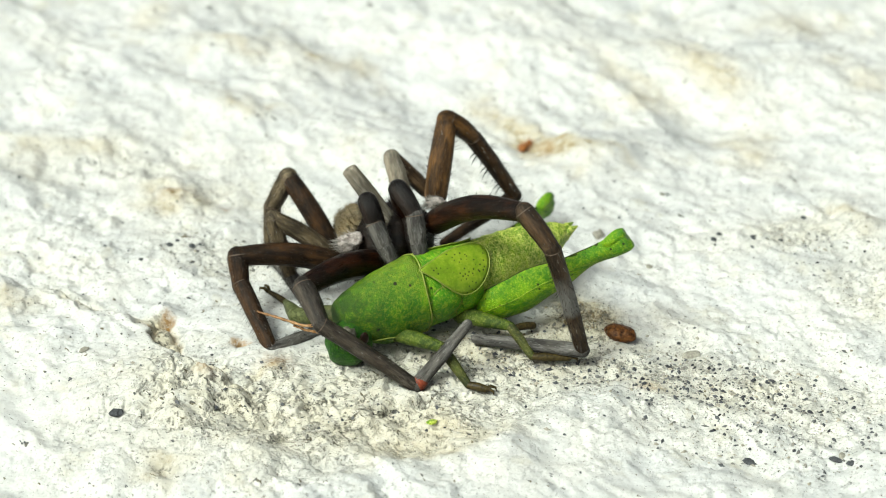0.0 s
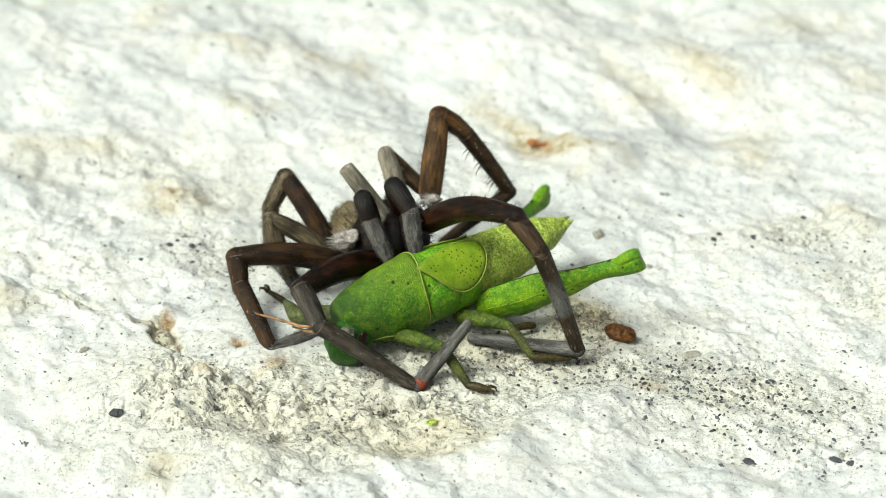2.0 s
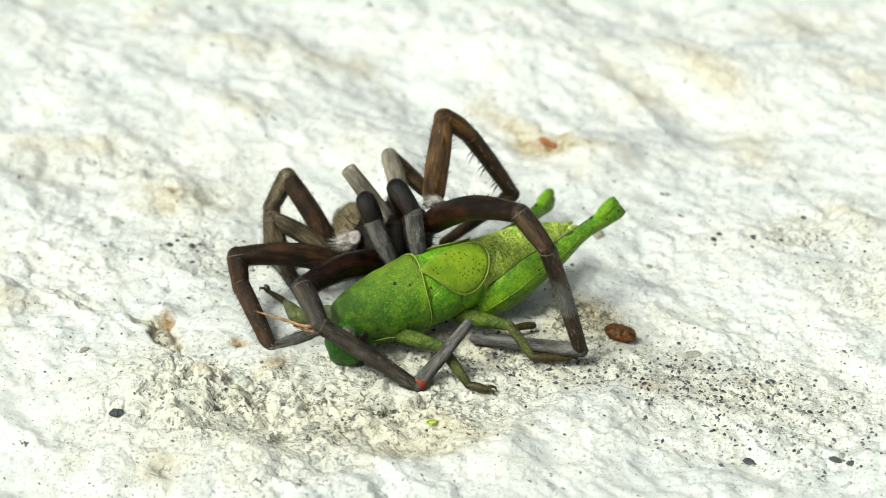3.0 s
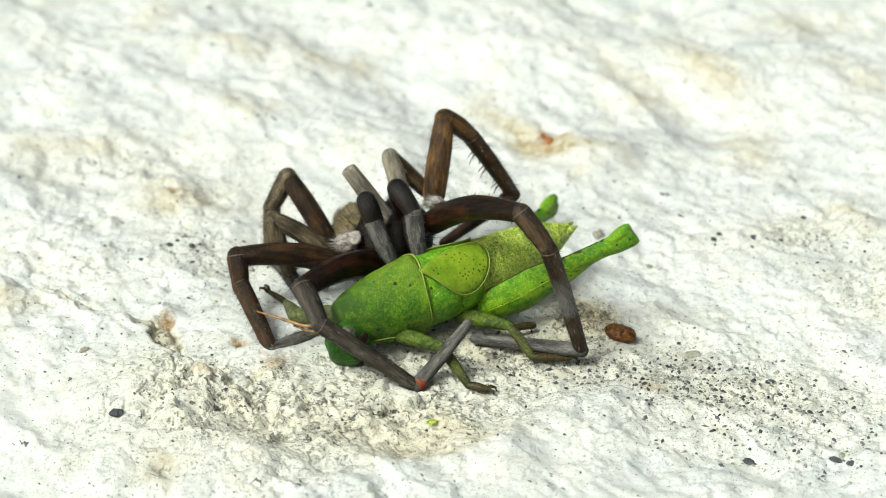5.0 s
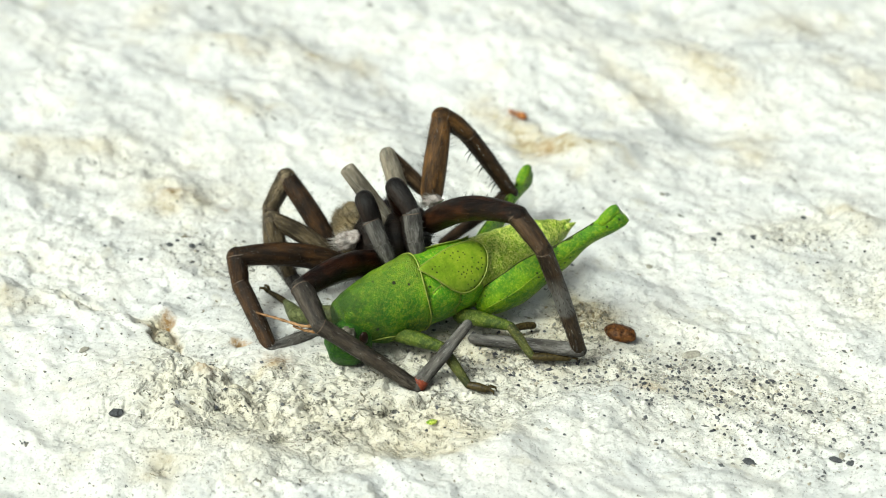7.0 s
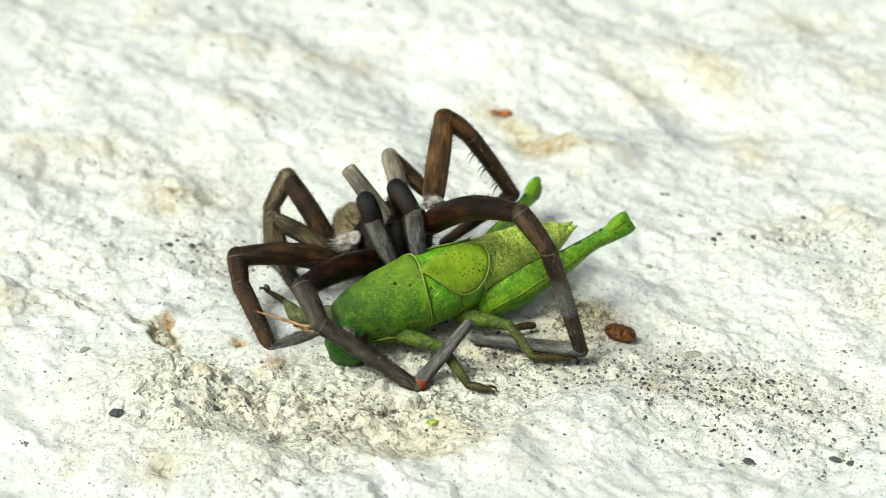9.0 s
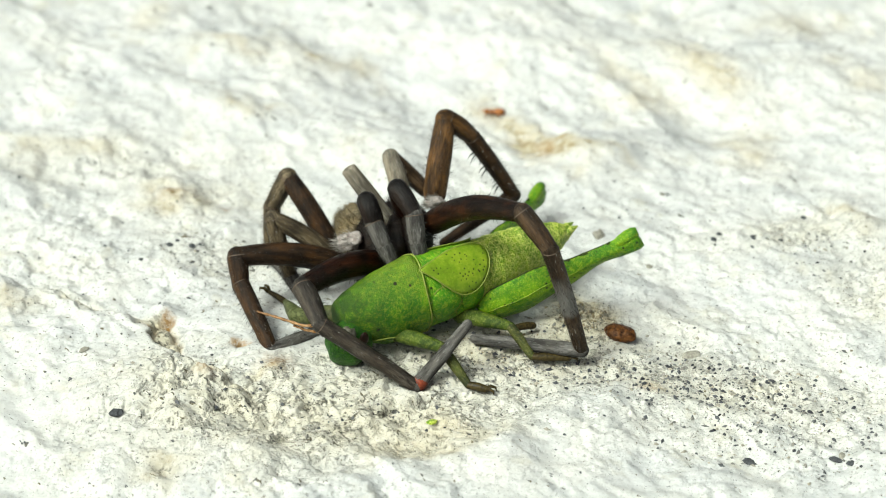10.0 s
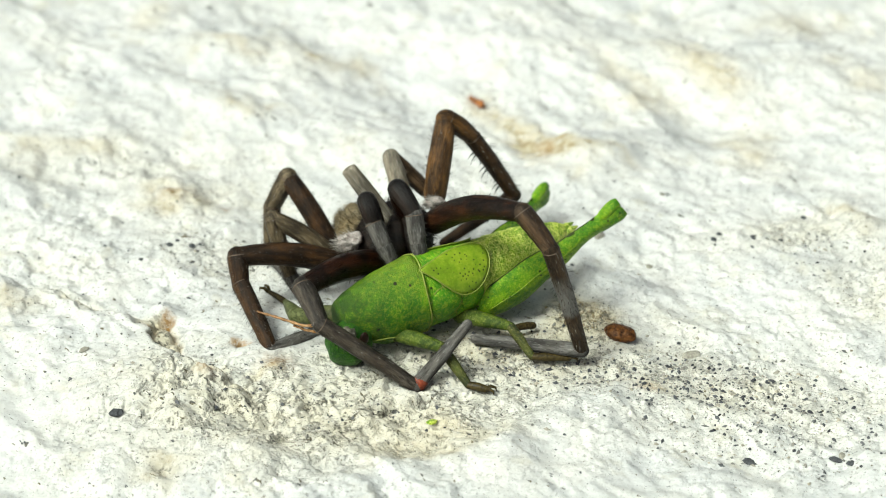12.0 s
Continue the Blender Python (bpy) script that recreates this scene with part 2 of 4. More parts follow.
DULL = plain("dull_olive_skin", (0.0259, 0.0333, 0.0104), (0.118, 0.13, 0.0518), 0.5, 0.45)
EDGE = plain("yellow_margin", (0.148, 0.2, 0.0259), (0.252, 0.281, 0.0666), 0.5, 0.45)
CLAW = plain("brown_claw", (0.0104, 0.0074, 0.00296), (0.0629, 0.0481, 0.0163), 0.3, 0.4)
EYE_SKIN = plain("red_brown_eye", (0.00592, 0.00296, 0.00222), (0.0207, 0.00814, 0.00444), 0.5, 0.35)
MOUTH = plain("grey_mouthparts", (0.0518, 0.0481, 0.0333), (0.207, 0.192, 0.155), 0.5, 0.4)
AMBER = plain("amber_antenna", (0.118, 0.0555, 0.0185), (0.355, 0.215, 0.104), 0.7, 0.45)
ANT_SKIN = plain("rust_brown_ant", (0.178, 0.0629, 0.0185), (0.34, 0.141, 0.0444), 0.5, 0.35)
PELLET = plain("chestnut_seed_husk", (0.008, 0.003, 0.001), (0.15, 0.06, 0.016), 0.42, 0.35, 0.2)
SLATE = plain("slate_grey_stone", (0.0259, 0.0277, 0.0317), (0.0826, 0.0857, 0.0904), 0.3, 0.7)
STONE = plain("dun_stone", (0.163, 0.155, 0.126), (0.34, 0.326, 0.274), 0.4, 0.8)


# ---- mesh helpers ----
def mesh_from(name, bm, material, smooth=True):
    for v in bm.verts:
        v.co *= MM
    me = bpy.data.meshes.new(name)
    bm.to_mesh(me)
    bm.free()
    me.materials.append(material)
    for p in me.polygons:
        p.use_smooth = smooth
    return me


def part(name, bm, material, parent, label="", smooth=True):
    """Links a bmesh as one mesh object under a thing or a part."""
    ob = new(name, mesh_from(name, bm, material, smooth))
    ob.parent = parent
    return tagged(ob, label)


def thing(name, x, y, z, label, category, group="", yaw=0):
    ob = new(name)
    ob.matrix_basis = pose(x * MM, y * MM, z * MM, 0, 0, yaw)
    ob.empty_display_size = 0.005
    return tagged(ob, label, category, group)


def tube(bm, pts, radii, n=14, up=(0, 0, 1), power=2.0):
    """A closed limb through pts; a radius may be (across, upright); power under 2 gives it keels."""
    pts = [Vector(p) for p in pts]
    rings = []
    for i, p in enumerate(pts):
        d = (pts[min(i + 1, len(pts) - 1)] - pts[max(i - 1, 0)]).normalized()
        side = d.cross(Vector(up))
        side = side.normalized() if side.length > 1e-4 else Vector((0, 1, 0))
        top = side.cross(d)
        ra, rb = radii[i] if isinstance(radii[i], tuple) else (radii[i], radii[i])
        ring = []
        for k in range(n):
            c, d = math.cos(2 * math.pi * k / n), math.sin(2 * math.pi * k / n)
            f = (abs(c) ** power + abs(d) ** power) ** (-1 / power)
            ring.append(bm.verts.new(p + side * ra * c * f + top * rb * d * f))
        rings.append(ring)
    for a, b in zip(rings, rings[1:]):
        for k in range(n):
            bm.faces.new((a[k], b[k], b[(k + 1) % n], a[(k + 1) % n]))
    bm.faces.new(rings[0])
    bm.faces.new(rings[-1][::-1])
    bmesh.ops.recalc_face_normals(bm, faces=bm.faces)
    return bm


def ball(bm, c, r, u=20, v=12, turn=(0, 0, 0), lump=0.0):
    m = pose(*c, *turn) @ Matrix.Diagonal((*r, 1))
    made = bmesh.ops.create_uvsphere(bm, u_segments=u, v_segments=v, radius=1)["verts"]
    for p in made:
        if lump:
            p.co *= 1 + lump * noise.noise(p.co * 1.7 + Vector(c))
    bmesh.ops.transform(bm, matrix=m, verts=made)
    return bm


def limb(length, r0, r1, bow=0.0, swell=0.15, wide=1.0, count=12, tip=1.0):
    """A leg segment along +X with round ends."""
    pts, radii = [], []
    caps = [radians(a) for a in (78, 55, 30)]
    for a in caps:
        pts.append((-r0 * math.sin(a), 0, 0))
        radii.append((r0 * math.cos(a) * wide, r0 * math.cos(a)))
    for i in range(count + 1):
        u = i / count
        r = (r0 + (r1 - r0) * u) * (1 + swell * math.sin(math.pi * u))
        wob = 0.035 * noise.noise(Vector((u * 7, length, r0 * 9))) * math.sin(math.pi * u)
        pts.append((u * length, wob, bow * math.sin(math.pi * u) + wob))
        radii.append((r * wide, r))
    for a in caps[::-1]:
        pts.append((length + r1 * tip * math.sin(a), 0, 0))
        radii.append((r1 * math.cos(a) * wide, r1 * math.cos(a)))
    return tube(bmesh.new(), pts, radii, 16)


def bristles(parent, length, r0, r1, bow=0.0, count=110, hair=0.7, material=None, lean=0.6, name="bristles", swell=0.15, w=0.03):
    """Fine hairs round a segment."""
    verts, faces = [], []
    rnd = random.Random(int(length * 1000) + count)
    for _ in range(count):
        u, a = rnd.random(), rnd.random() * 2 * math.pi
        r = (r0 + (r1 - r0) * u) * (1 + swell * math.sin(math.pi * u)) * 0.97
        out = Vector((0, math.cos(a), math.sin(a)))
        base = Vector((u * length, 0, bow * math.sin(math.pi * u))) + out * r
        h = hair * rnd.uniform(0.4, 1.2)
        tip = base + (out + Vector((lean * rnd.uniform(0.5, 1.5), rnd.uniform(-.3, .3), rnd.uniform(-.3, .3)))).normalized() * h
        side = Vector((0, -out.z, out.y)) * w
        i = len(verts)
        verts += [base + side, base - side, base + Vector((w * 1.6, 0, 0)), tip]
        faces += [(i, i + 1, i + 3), (i + 1, i + 2, i + 3), (i + 2, i, i + 3)]
    me = bpy.data.meshes.new(name)
    me.from_pydata([v * MM for v in verts], [], faces)
    me.materials.append(material or HAIR)
    ob = new(name, me)
    ob.parent = parent
    return tagged(ob, kind="stuff")


def aim(origin, way, up="Z"):
    """The pose at origin (mm) whose +X points along way."""
    q = Vector(way).to_track_quat("X", up)
    return Matrix.Translation(Vector(origin) * MM) @ q.to_matrix().to_4x4()


# ---- ground ----
def lattice(i, j, seed):
    h = np.sin(i * 127.1 + j * 311.7 + seed * 74.7) * 43758.5453
    return h - np.floor(h)


def smooth_noise(x, y, seed):
    i, j = np.floor(x), np.floor(y)
    u, v = x - i, y - j
    u, v = u * u * u * (u * (u * 6 - 15) + 10), v * v * v * (v * (v * 6 - 15) + 10)
    a = lattice(i, j, seed) * (1 - u) + lattice(i + 1, j, seed) * u
    b = lattice(i, j + 1, seed) * (1 - u) + lattice(i + 1, j + 1, seed) * u
    return (a * (1 - v) + b * v) * 2 - 1


def fractal(x, y, seed, octaves=4):
    s, amp = 0, 1.0
    for k in range(octaves):
        c, n = math.cos(0.6 * k), math.sin(0.6 * k)
        s = s + amp * smooth_noise((x * c - y * n) * 2 ** k, (x * n + y * c) * 2 ** k, seed + k)
        amp *= 0.5
    return s


def bell(x, y, cx, cy, rx, ry, turn=0):
    c, s = math.cos(radians(turn)), math.sin(radians(turn))
    u, v = (x - cx) * c + (y - cy) * s, -(x - cx) * s + (y - cy) * c
    return np.exp(-(u / rx) ** 2 - (v / ry) ** 2)


LEFT_BANK = ((-70.0, 5.3), (-50.7, 2.1), (-44.7, 0.9), (-39.5, -4.9), (-34.4, -6.5), (-31.4, -8.2), (-30.8, -11.6), (-28.5, -15.4), (-25.9, -18.1), (-21.8, -21.2))
LOWER_BANK = ((-32.0, -44.6), (-22.0, -41.6), (-12.7, -37.8), (-8.3, -34.7), (-1.4, -31.8), (5.6, -28.4), (8.7, -23.4), (12.4, -20.3), (18.0, -17.1))

CREVICE = ((-33.4, -4.6), (-32.0, -5.8), (-31.4, -10.2), (-29.1, -14.4), (-26.0, -16.4), (-23.5, -17.2))


def beside(x, y, line, wobble, ends=7):
    """How far a point lies to the right of a line, and 1 near the line's length, 0 past its ends."""
    x, y = x + wobble * fractal(x / 2.6, y / 2.6, 5, 4), y + wobble * fractal(x / 2.6, y / 2.6, 15, 4)
    best, out = np.full(np.shape(x), 1e9), np.zeros(np.shape(x))
    for (ax, ay), (bx, by) in zip(line, line[1:]):
        dx, dy = bx - ax, by - ay
        u = np.clip(((x - ax) * dx + (y - ay) * dy) / (dx * dx + dy * dy), 0, 1)
        d = np.hypot(x - ax - u * dx, y - ay - u * dy)
        side = np.where((x - ax) * dy - (y - ay) * dx > 0, 1.0, -1.0)
        out, best = np.where(d < best, d * side, out), np.minimum(best, d)
    fade = 1.0
    for (ax, ay), (bx, by) in ((line[0], line[1]), (line[-1], line[-2])):
        past = ((x - ax) * (ax - bx) + (y - ay) * (ay - by)) / math.hypot(bx - ax, by - ay)
        fade = fade * np.exp(-(np.maximum(past + ends, 0) / ends) ** 2)
    return out, fade


def bank(x, y, line, height, soft, reach, wobble):
    """A bank that rises at a line and falls off slowly to its right."""
    s, fade = beside(x, y, line, wobble)
    lip, slope = (1 / (1 + np.exp(-np.clip(d, -40, 40))) for d in (s / soft, (s + 1.3) / 0.55))
    return height * fade * np.exp(-np.maximum(s, 0) / reach) * (0.35 * lip + 0.65 * slope)


def crust_area(x, y):
    """0 to 1: where the rock is crumbled."""
    m = 0.85 * bell(x, y, -10, -24, 20, 9) + 0.4 * bell(x, y, -29, -21, 9, 9) + 0.75 * bell(x, y, 4, -12, 14, 5, 8) + 0.9 * bell(x, y, 15, -4, 4, 4)
    m = m + 0.5 * bell(x, y, 29, -17, 20, 7, -18) + 0.4 * bell(x, y, -24, 9, 10, 4, -20) + 0.5 * bell(x, y, 42, 13, 8, 4) + 0.35 * bell(x, y, 49, 0, 8, 8)
    m = m + 0.3 * bell(x, y, -40, 30, 14, 5) + 0.3 * bell(x, y, -28, 22, 8, 5)
    s, fade = beside(x, y, LOWER_BANK, 0.0)
    return np.clip(m * (1 - 0.85 * fade / (1 + np.exp(-np.clip((s - 0.8) / 0.6, -40, 40)))), 0, 1)


def ground_z(x, y):
    """Height of the rock, mm."""
    x, y = np.asarray(x, float), np.asarray(y, float)
    calm = 1 - 0.92 * bell(x, y, -1, -8, 24, 14)
    u, v = 0.69 * x - 0.72 * y, 0.72 * x + 0.69 * y
    z = calm * (1.5 * fractal(u / 34, v / 17, 3, 2) + 1.0 * (0.45 - np.abs(fractal(u / 17, v / 11, 11, 4))) + 0.40 * fractal(x / 6.5, y / 6.5, 31, 4))
    crust = crust_area(x, y)
    worn = 1 - 0.6 * np.clip(bell(x, y, 32, 0, 18, 7, -38) + bell(x, y, 14, -33, 18, 6, 8) + bell(x, y, -44, -22, 12, 10), 0, 1)
    worn = worn * (1 - 0.5 / (1 + np.exp(-(np.clip(y, -60, 120) - 16) / 5)))
    pocked = np.clip(fractal(x / 9, y / 9, 171, 3) * 1.2 + 0.6, 0.15, 1.3)
    z = z + (0.3 + 0.7 * calm) * worn * (0.40 * np.abs(fractal(x / 4.2 + 3, y / 4.2, 143, 3)) + 0.17 * pocked * fractal(x / 1.9, y / 2.1, 153, 3))
    z = z - 0.5 * worn * pocked * np.maximum(fractal(x / 2.3, y / 2.6, 181, 3) - 0.55, 0)
    z = z + 0.05 * pocked * fractal(x / 0.7, y / 0.7, 163, 2)
    patch = np.clip(fractal(x / 7, y / 6, 91, 3) * 1.3 + 0.55, 0.1, 1.2)
    rough = crust * patch
    z = z + 0.6 * rough * fractal(x / 2.3, y / 2.3, 23, 4)
    z = z - 1.2 * rough * np.maximum(fractal(x / 1.8, y / 1.5, 47, 3) - 0.3, 0)
    # winding grooves in the crust
    crag = 1.1 * rough * np.clip(fractal(x / 3.1, y / 2.6, 203, 3) * 1.4 + 0.55, 0, 1)
    z = z - crag * np.exp(-(fractal(x / 2.3, y / 1.8, 211, 4) / 0.10) ** 2)
    # banks: a scarp with a crack at its foot, and the smooth shelf in front
    z = z + bank(x, y, LEFT_BANK, 2.1, 0.2, 10, 0.6) + bank(x, y, LOWER_BANK, 1.5, 0.5, 14, 0.9)
    s, fade = beside(x, y, LEFT_BANK, 0.6)
    z = z - fade * (0.9 * np.exp(-((s + 2.0) / 0.45) ** 2) + 0.5 * np.exp(-((s + 3.6) / 2.0) ** 2))
    s, fade = beside(x, y, CREVICE, 0.45, 2.5)
    z = z - fade * (0.9 * np.exp(-(s / 0.32) ** 2) + 0.5 * np.exp(-(np.minimum(s - 0.3, 0) / 1.6) ** 2) * (s < 0.3))
    z = z - 0.7 * bell(x, y, -8, -23, 15, 5)
    # knobs, pits and far ridges
    near_knobs = (
        (-31.0, -3.6, 1.7, 1.9, 0, 1.8), (-30.5, -5.2, 0.55, 0.55, 0, -1.0), (-27.6, -8.2, 0.9, 0.8, 0, 0.8), (-22, -11.3, 1.0, 0.6, 0, -0.7),
        (-28.3, -33.0, 1.6, 0.9, -30, -1.1), (-18, -15, 1.6, 1.3, 0, 0.35))
    far_ridges = (
        (17.5, 31, 5.5, 6, -55, 2.2), (10.5, 36, 2.5, 5, 25, -1.0), (33, 52, 4, 13, 30, 0.9), (25, 51, 2.5, 9, 30, -0.4), (48.5, 15, 3.0, 7, 25, 1.6),
        (45.5, 19, 1.2, 4, 20, -0.9), (37, 33, 4, 6, 30, 1.2), (-26, 41, 6, 3, -20, 1.0), (-29, 56, 5, 4, 0, 1.1), (-14, 55, 6, 3, -20, 0.9),
        (-44, 34, 7, 4, 0, 1.1), (-39.5, 16.5, 1.0, 1.4, 0, 1.3), (-32, 24, 4, 4, 0, 1.0))
    for cx, cy, rx, ry, turn, h in near_knobs + far_ridges:
        z = z + h * bell(x, y, cx, cy, rx, ry, turn)
    z = z + bell(x, y, 15.5, -3.6, 3.0, 2.4) * (1.0 + 0.9 * fractal(x / 1.1, y / 1.1, 77, 3))
    return z + 0.016 * np.maximum(y - 20, 0)


def outwards(start, step, reach, growth=1.22):
    out, d = [], step
    while sum(out) < reach:
        d *= growth
        out.append(d)
    return start + np.cumsum(out)


def build_ground():
    xs = np.arange(-58, 58.01, 0.15)
    ys = np.concatenate([np.arange(-42, 22, 0.14), np.arange(22, 86, 0.26)])
    xs = np.concatenate([-outwards(58, 0.15, 40000)[::-1], xs, outwards(58, 0.15, 40000)])
    ys = np.concatenate([-outwards(42, 0.14, 40000)[::-1], ys, outwards(86, 0.26, 40000)])
    X, Y = np.meshgrid(xs, ys)
    near = np.exp(-(np.maximum(np.hypot(X, Y) - 130, 0) / 400) ** 2)
    Z = ground_z(np.clip(X, -400, 400), np.clip(Y, -400, 400)) * near
    nx, ny = len(xs), len(ys)
    me = bpy.data.meshes.new("ground")
    k = np.arange(nx * ny).reshape(ny, nx)
    quads = np.stack([k[:-1, :-1], k[:-1, 1:], k[1:, 1:], k[1:, :-1]], -1).reshape(-1, 4)
    me.vertices.add(nx * ny)
    me.vertices.foreach_set("co", (np.stack([X, Y, Z], -1) * MM).astype(np.float32).ravel())
    me.loops.add(quads.size)
    me.loops.foreach_set("vertex_index", quads.astype(np.int32).ravel())
    me.polygons.add(len(quads))
    me.polygons.foreach_set("loop_start", np.arange(0, quads.size, 4, dtype=np.int32))
    me.update()
    me.polygons.foreach_set("use_smooth", np.ones(len(quads), bool))
    tan, rust, clean = np.zeros(X.shape), np.zeros(X.shape), np.zeros(X.shape)
    jx, jy = X + 2.2 * fractal(X / 5, Y / 5, 41, 4), Y + 2.6 * fractal(X / 5, Y / 5, 57, 4)
    for cx, cy, rx, ry, turn, a in (
            (13.2, 33.5, 1.8, 5.5, 35, 1.9), (9.5, 40, 2.4, 6, 35, 1.2), (18, 29.5, 5, 2, 0, 0.6), (34, 52, 3, 9, 35, 0.8), (25, 50, 2, 8, 35, 0.6),
            (38, 34, 3, 5, 30, 0.7), (47, 65, 4, 3, 0, 0.6), (55, 49, 4, 5, 0, 0.6), (47.3, 17, 1.4, 5, 25, 0.8), (-28, 57.5, 5, 2.5, 0, 0.6),
            (-17, 57.5, 3, 2.5, 0, 1.0), (-12, 54, 5, 2, -20, 0.6)):
        tan += a * bell(jx, jy, cx, cy, rx, ry, turn)
    for cx, cy, rx, ry, turn, a in (
            (-44, 32, 3.6, 2.5, -25, 0.7), (-51, 30, 3.6, 2.2, 20, 0.55), (-25, 41, 4, 2, -10, 0.7), (-32, 22, 5, 3, 0, 0.8), (-39, 66, 4, 3, 0, 0.5),
            (-49, -0.5, 4, 2.5, 0, 0.7), (15.6, -4.2, 4.2, 3.4, 0, 1.4), (22, -17, 3, 1.5, 0, 0.7), (5, -9, 11, 4, 8, 0.6), (-8, -26, 14, 4, 0, 0.45),
            (-1, -29, 8, 2, 20, 0.6), (-28, -33, 3, 2, 0, 0.7), (-18, -15, 2.2, 1.7, 0, 1.0)):
        tan += a * bell(jx, jy, cx, cy, rx, ry, turn)
    fx, fy = X + 0.5 * fractal(X / 1.2, Y / 1.2, 71, 3), Y + 0.5 * fractal(X / 1.2, Y / 1.2, 87, 3)
    for cx, cy, rx, ry, a in ((-18, -14.8, 1.8, 1.3, 0.7), (-30.6, -5.0, 0.6, 0.9, 1.0), (-22, -11.2, 1.0, 0.6, 1.0), (-26.2, 19.3, 0.5, 0.7, 0.8), (-25.0, -19, 1.0, 0.7, 0.6),
                              (-16, 18, 0.6, 0.8, 0.5), (-32.5, 21.8, 1.5, 1.2, 0.4), (12.8, 33.5, 0.9, 3.0, 0.55), (-32.6, -7.6, 0.6, 0.9, 0.8), (22, -17.5, 1.8, 0.9, 0.4)):
        rust += a * bell(fx, fy, cx, cy, rx, ry)
    for cx, cy, rx, ry, turn, a in ((32, 0, 16, 7, -38, 1.0), (-46, -24, 11, 12, 0, 0.9), (-40, -6, 6, 4, 0, 0.8), (14, -33, 18, 6, 8, 0.9), (-12, 36, 14, 12, -20, 0.7), (-44, 52, 16, 10, 0, 0.6),
                                    (4, 50, 10, 20, 20, 0.6), (28, 24, 12, 7, 0, 0.6)):
        clean += a * bell(jx, jy, cx, cy, rx, ry, turn)
    crust = crust_area(X + 0.5 * (jx - X), Y + 0.5 * (jy - Y))
    # Bank face: dirt along it, with its shade put into the colour too.
    s, fade = beside(X, Y, LEFT_BANK, 0.6)
    crust = crust + 0.95 * fade * np.exp(-((s + 1.4) / 1.0) ** 2)
    tan += 0.9 * fade * np.exp(-((s + 0.9) / 0.9) ** 2) * bell(X, Y, -30.0, -11, 4.5, 7)
    rust += 0.7 * fade * np.exp(-((s + 2.0) / 0.35) ** 2) * bell(X, Y, -31.0, -9, 3, 3)
    # Crevice: tan and flecks that also paint in its shaded side.
    s, fade = beside(X, Y, CREVICE, 0.45, 2.5)
    crust = crust + 1.0 * fade * np.exp(-((s + 0.2) / 0.6) ** 2)
    tan += 1.2 * fade * np.exp(-((s + 0.1) / 0.35) ** 2)
    col = np.stack([np.clip(tan, 0, 1), np.clip(rust, 0, 1), np.clip(crust, 0, 1), np.clip(clean, 0, 1)], -1)
    at = me.attributes.new("stain_shade", "FLOAT_COLOR", "POINT")
    at.data.foreach_set("color", col.astype(np.float32).ravel())
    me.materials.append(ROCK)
    return tagged(new("ground", me), "weathered white limestone with tan stains and dark flecks", "rock", kind="structure")


build_ground()


# ---- spider ----
# How far the struggle has swung spider and prey, from 0 (at rest) to about 1.
SWAY = ((0, -0.15), (0.3, -0.3), (0.5, -0.4), (0.6, -0.3), (0.7, 0.0), (0.8, 0.5), (0.9, 0.65), (1.0, 1.05), (1.1, 1.2), (1.2, 1.2),
        (1.3, 1.15), (1.4, 1.0), (1.5, 1.0), (1.6, 0.8), (1.8, 0.55), (2.0, 0.38), (2.5, 0.15), (3.0, 0.05), (5.0, 0), (6.0, 0), (6.2, 0.1),
        (6.5, 0.3), (7.0, 0.22), (8.8, 0.05), (9.5, 0), (10.5, -0.08), (12, -0.08))
SPIDER = (-5.6, 0.0, 0.0)
KEYED = []


def keyed_segment(ob, a, b, da, db):
    """Keeps ob between two joints that swing by da and db."""
    o, a, b = Vector(SPIDER), Vector(a), Vector(b)
    da, db = Vector((da[0], 0, da[1])), Vector((db[0], 0, db[1]))
    KEYED.append((ob, [(t, aim(a + da * s - o, (b + db * s) - (a + da * s))) for t, s in SWAY]))


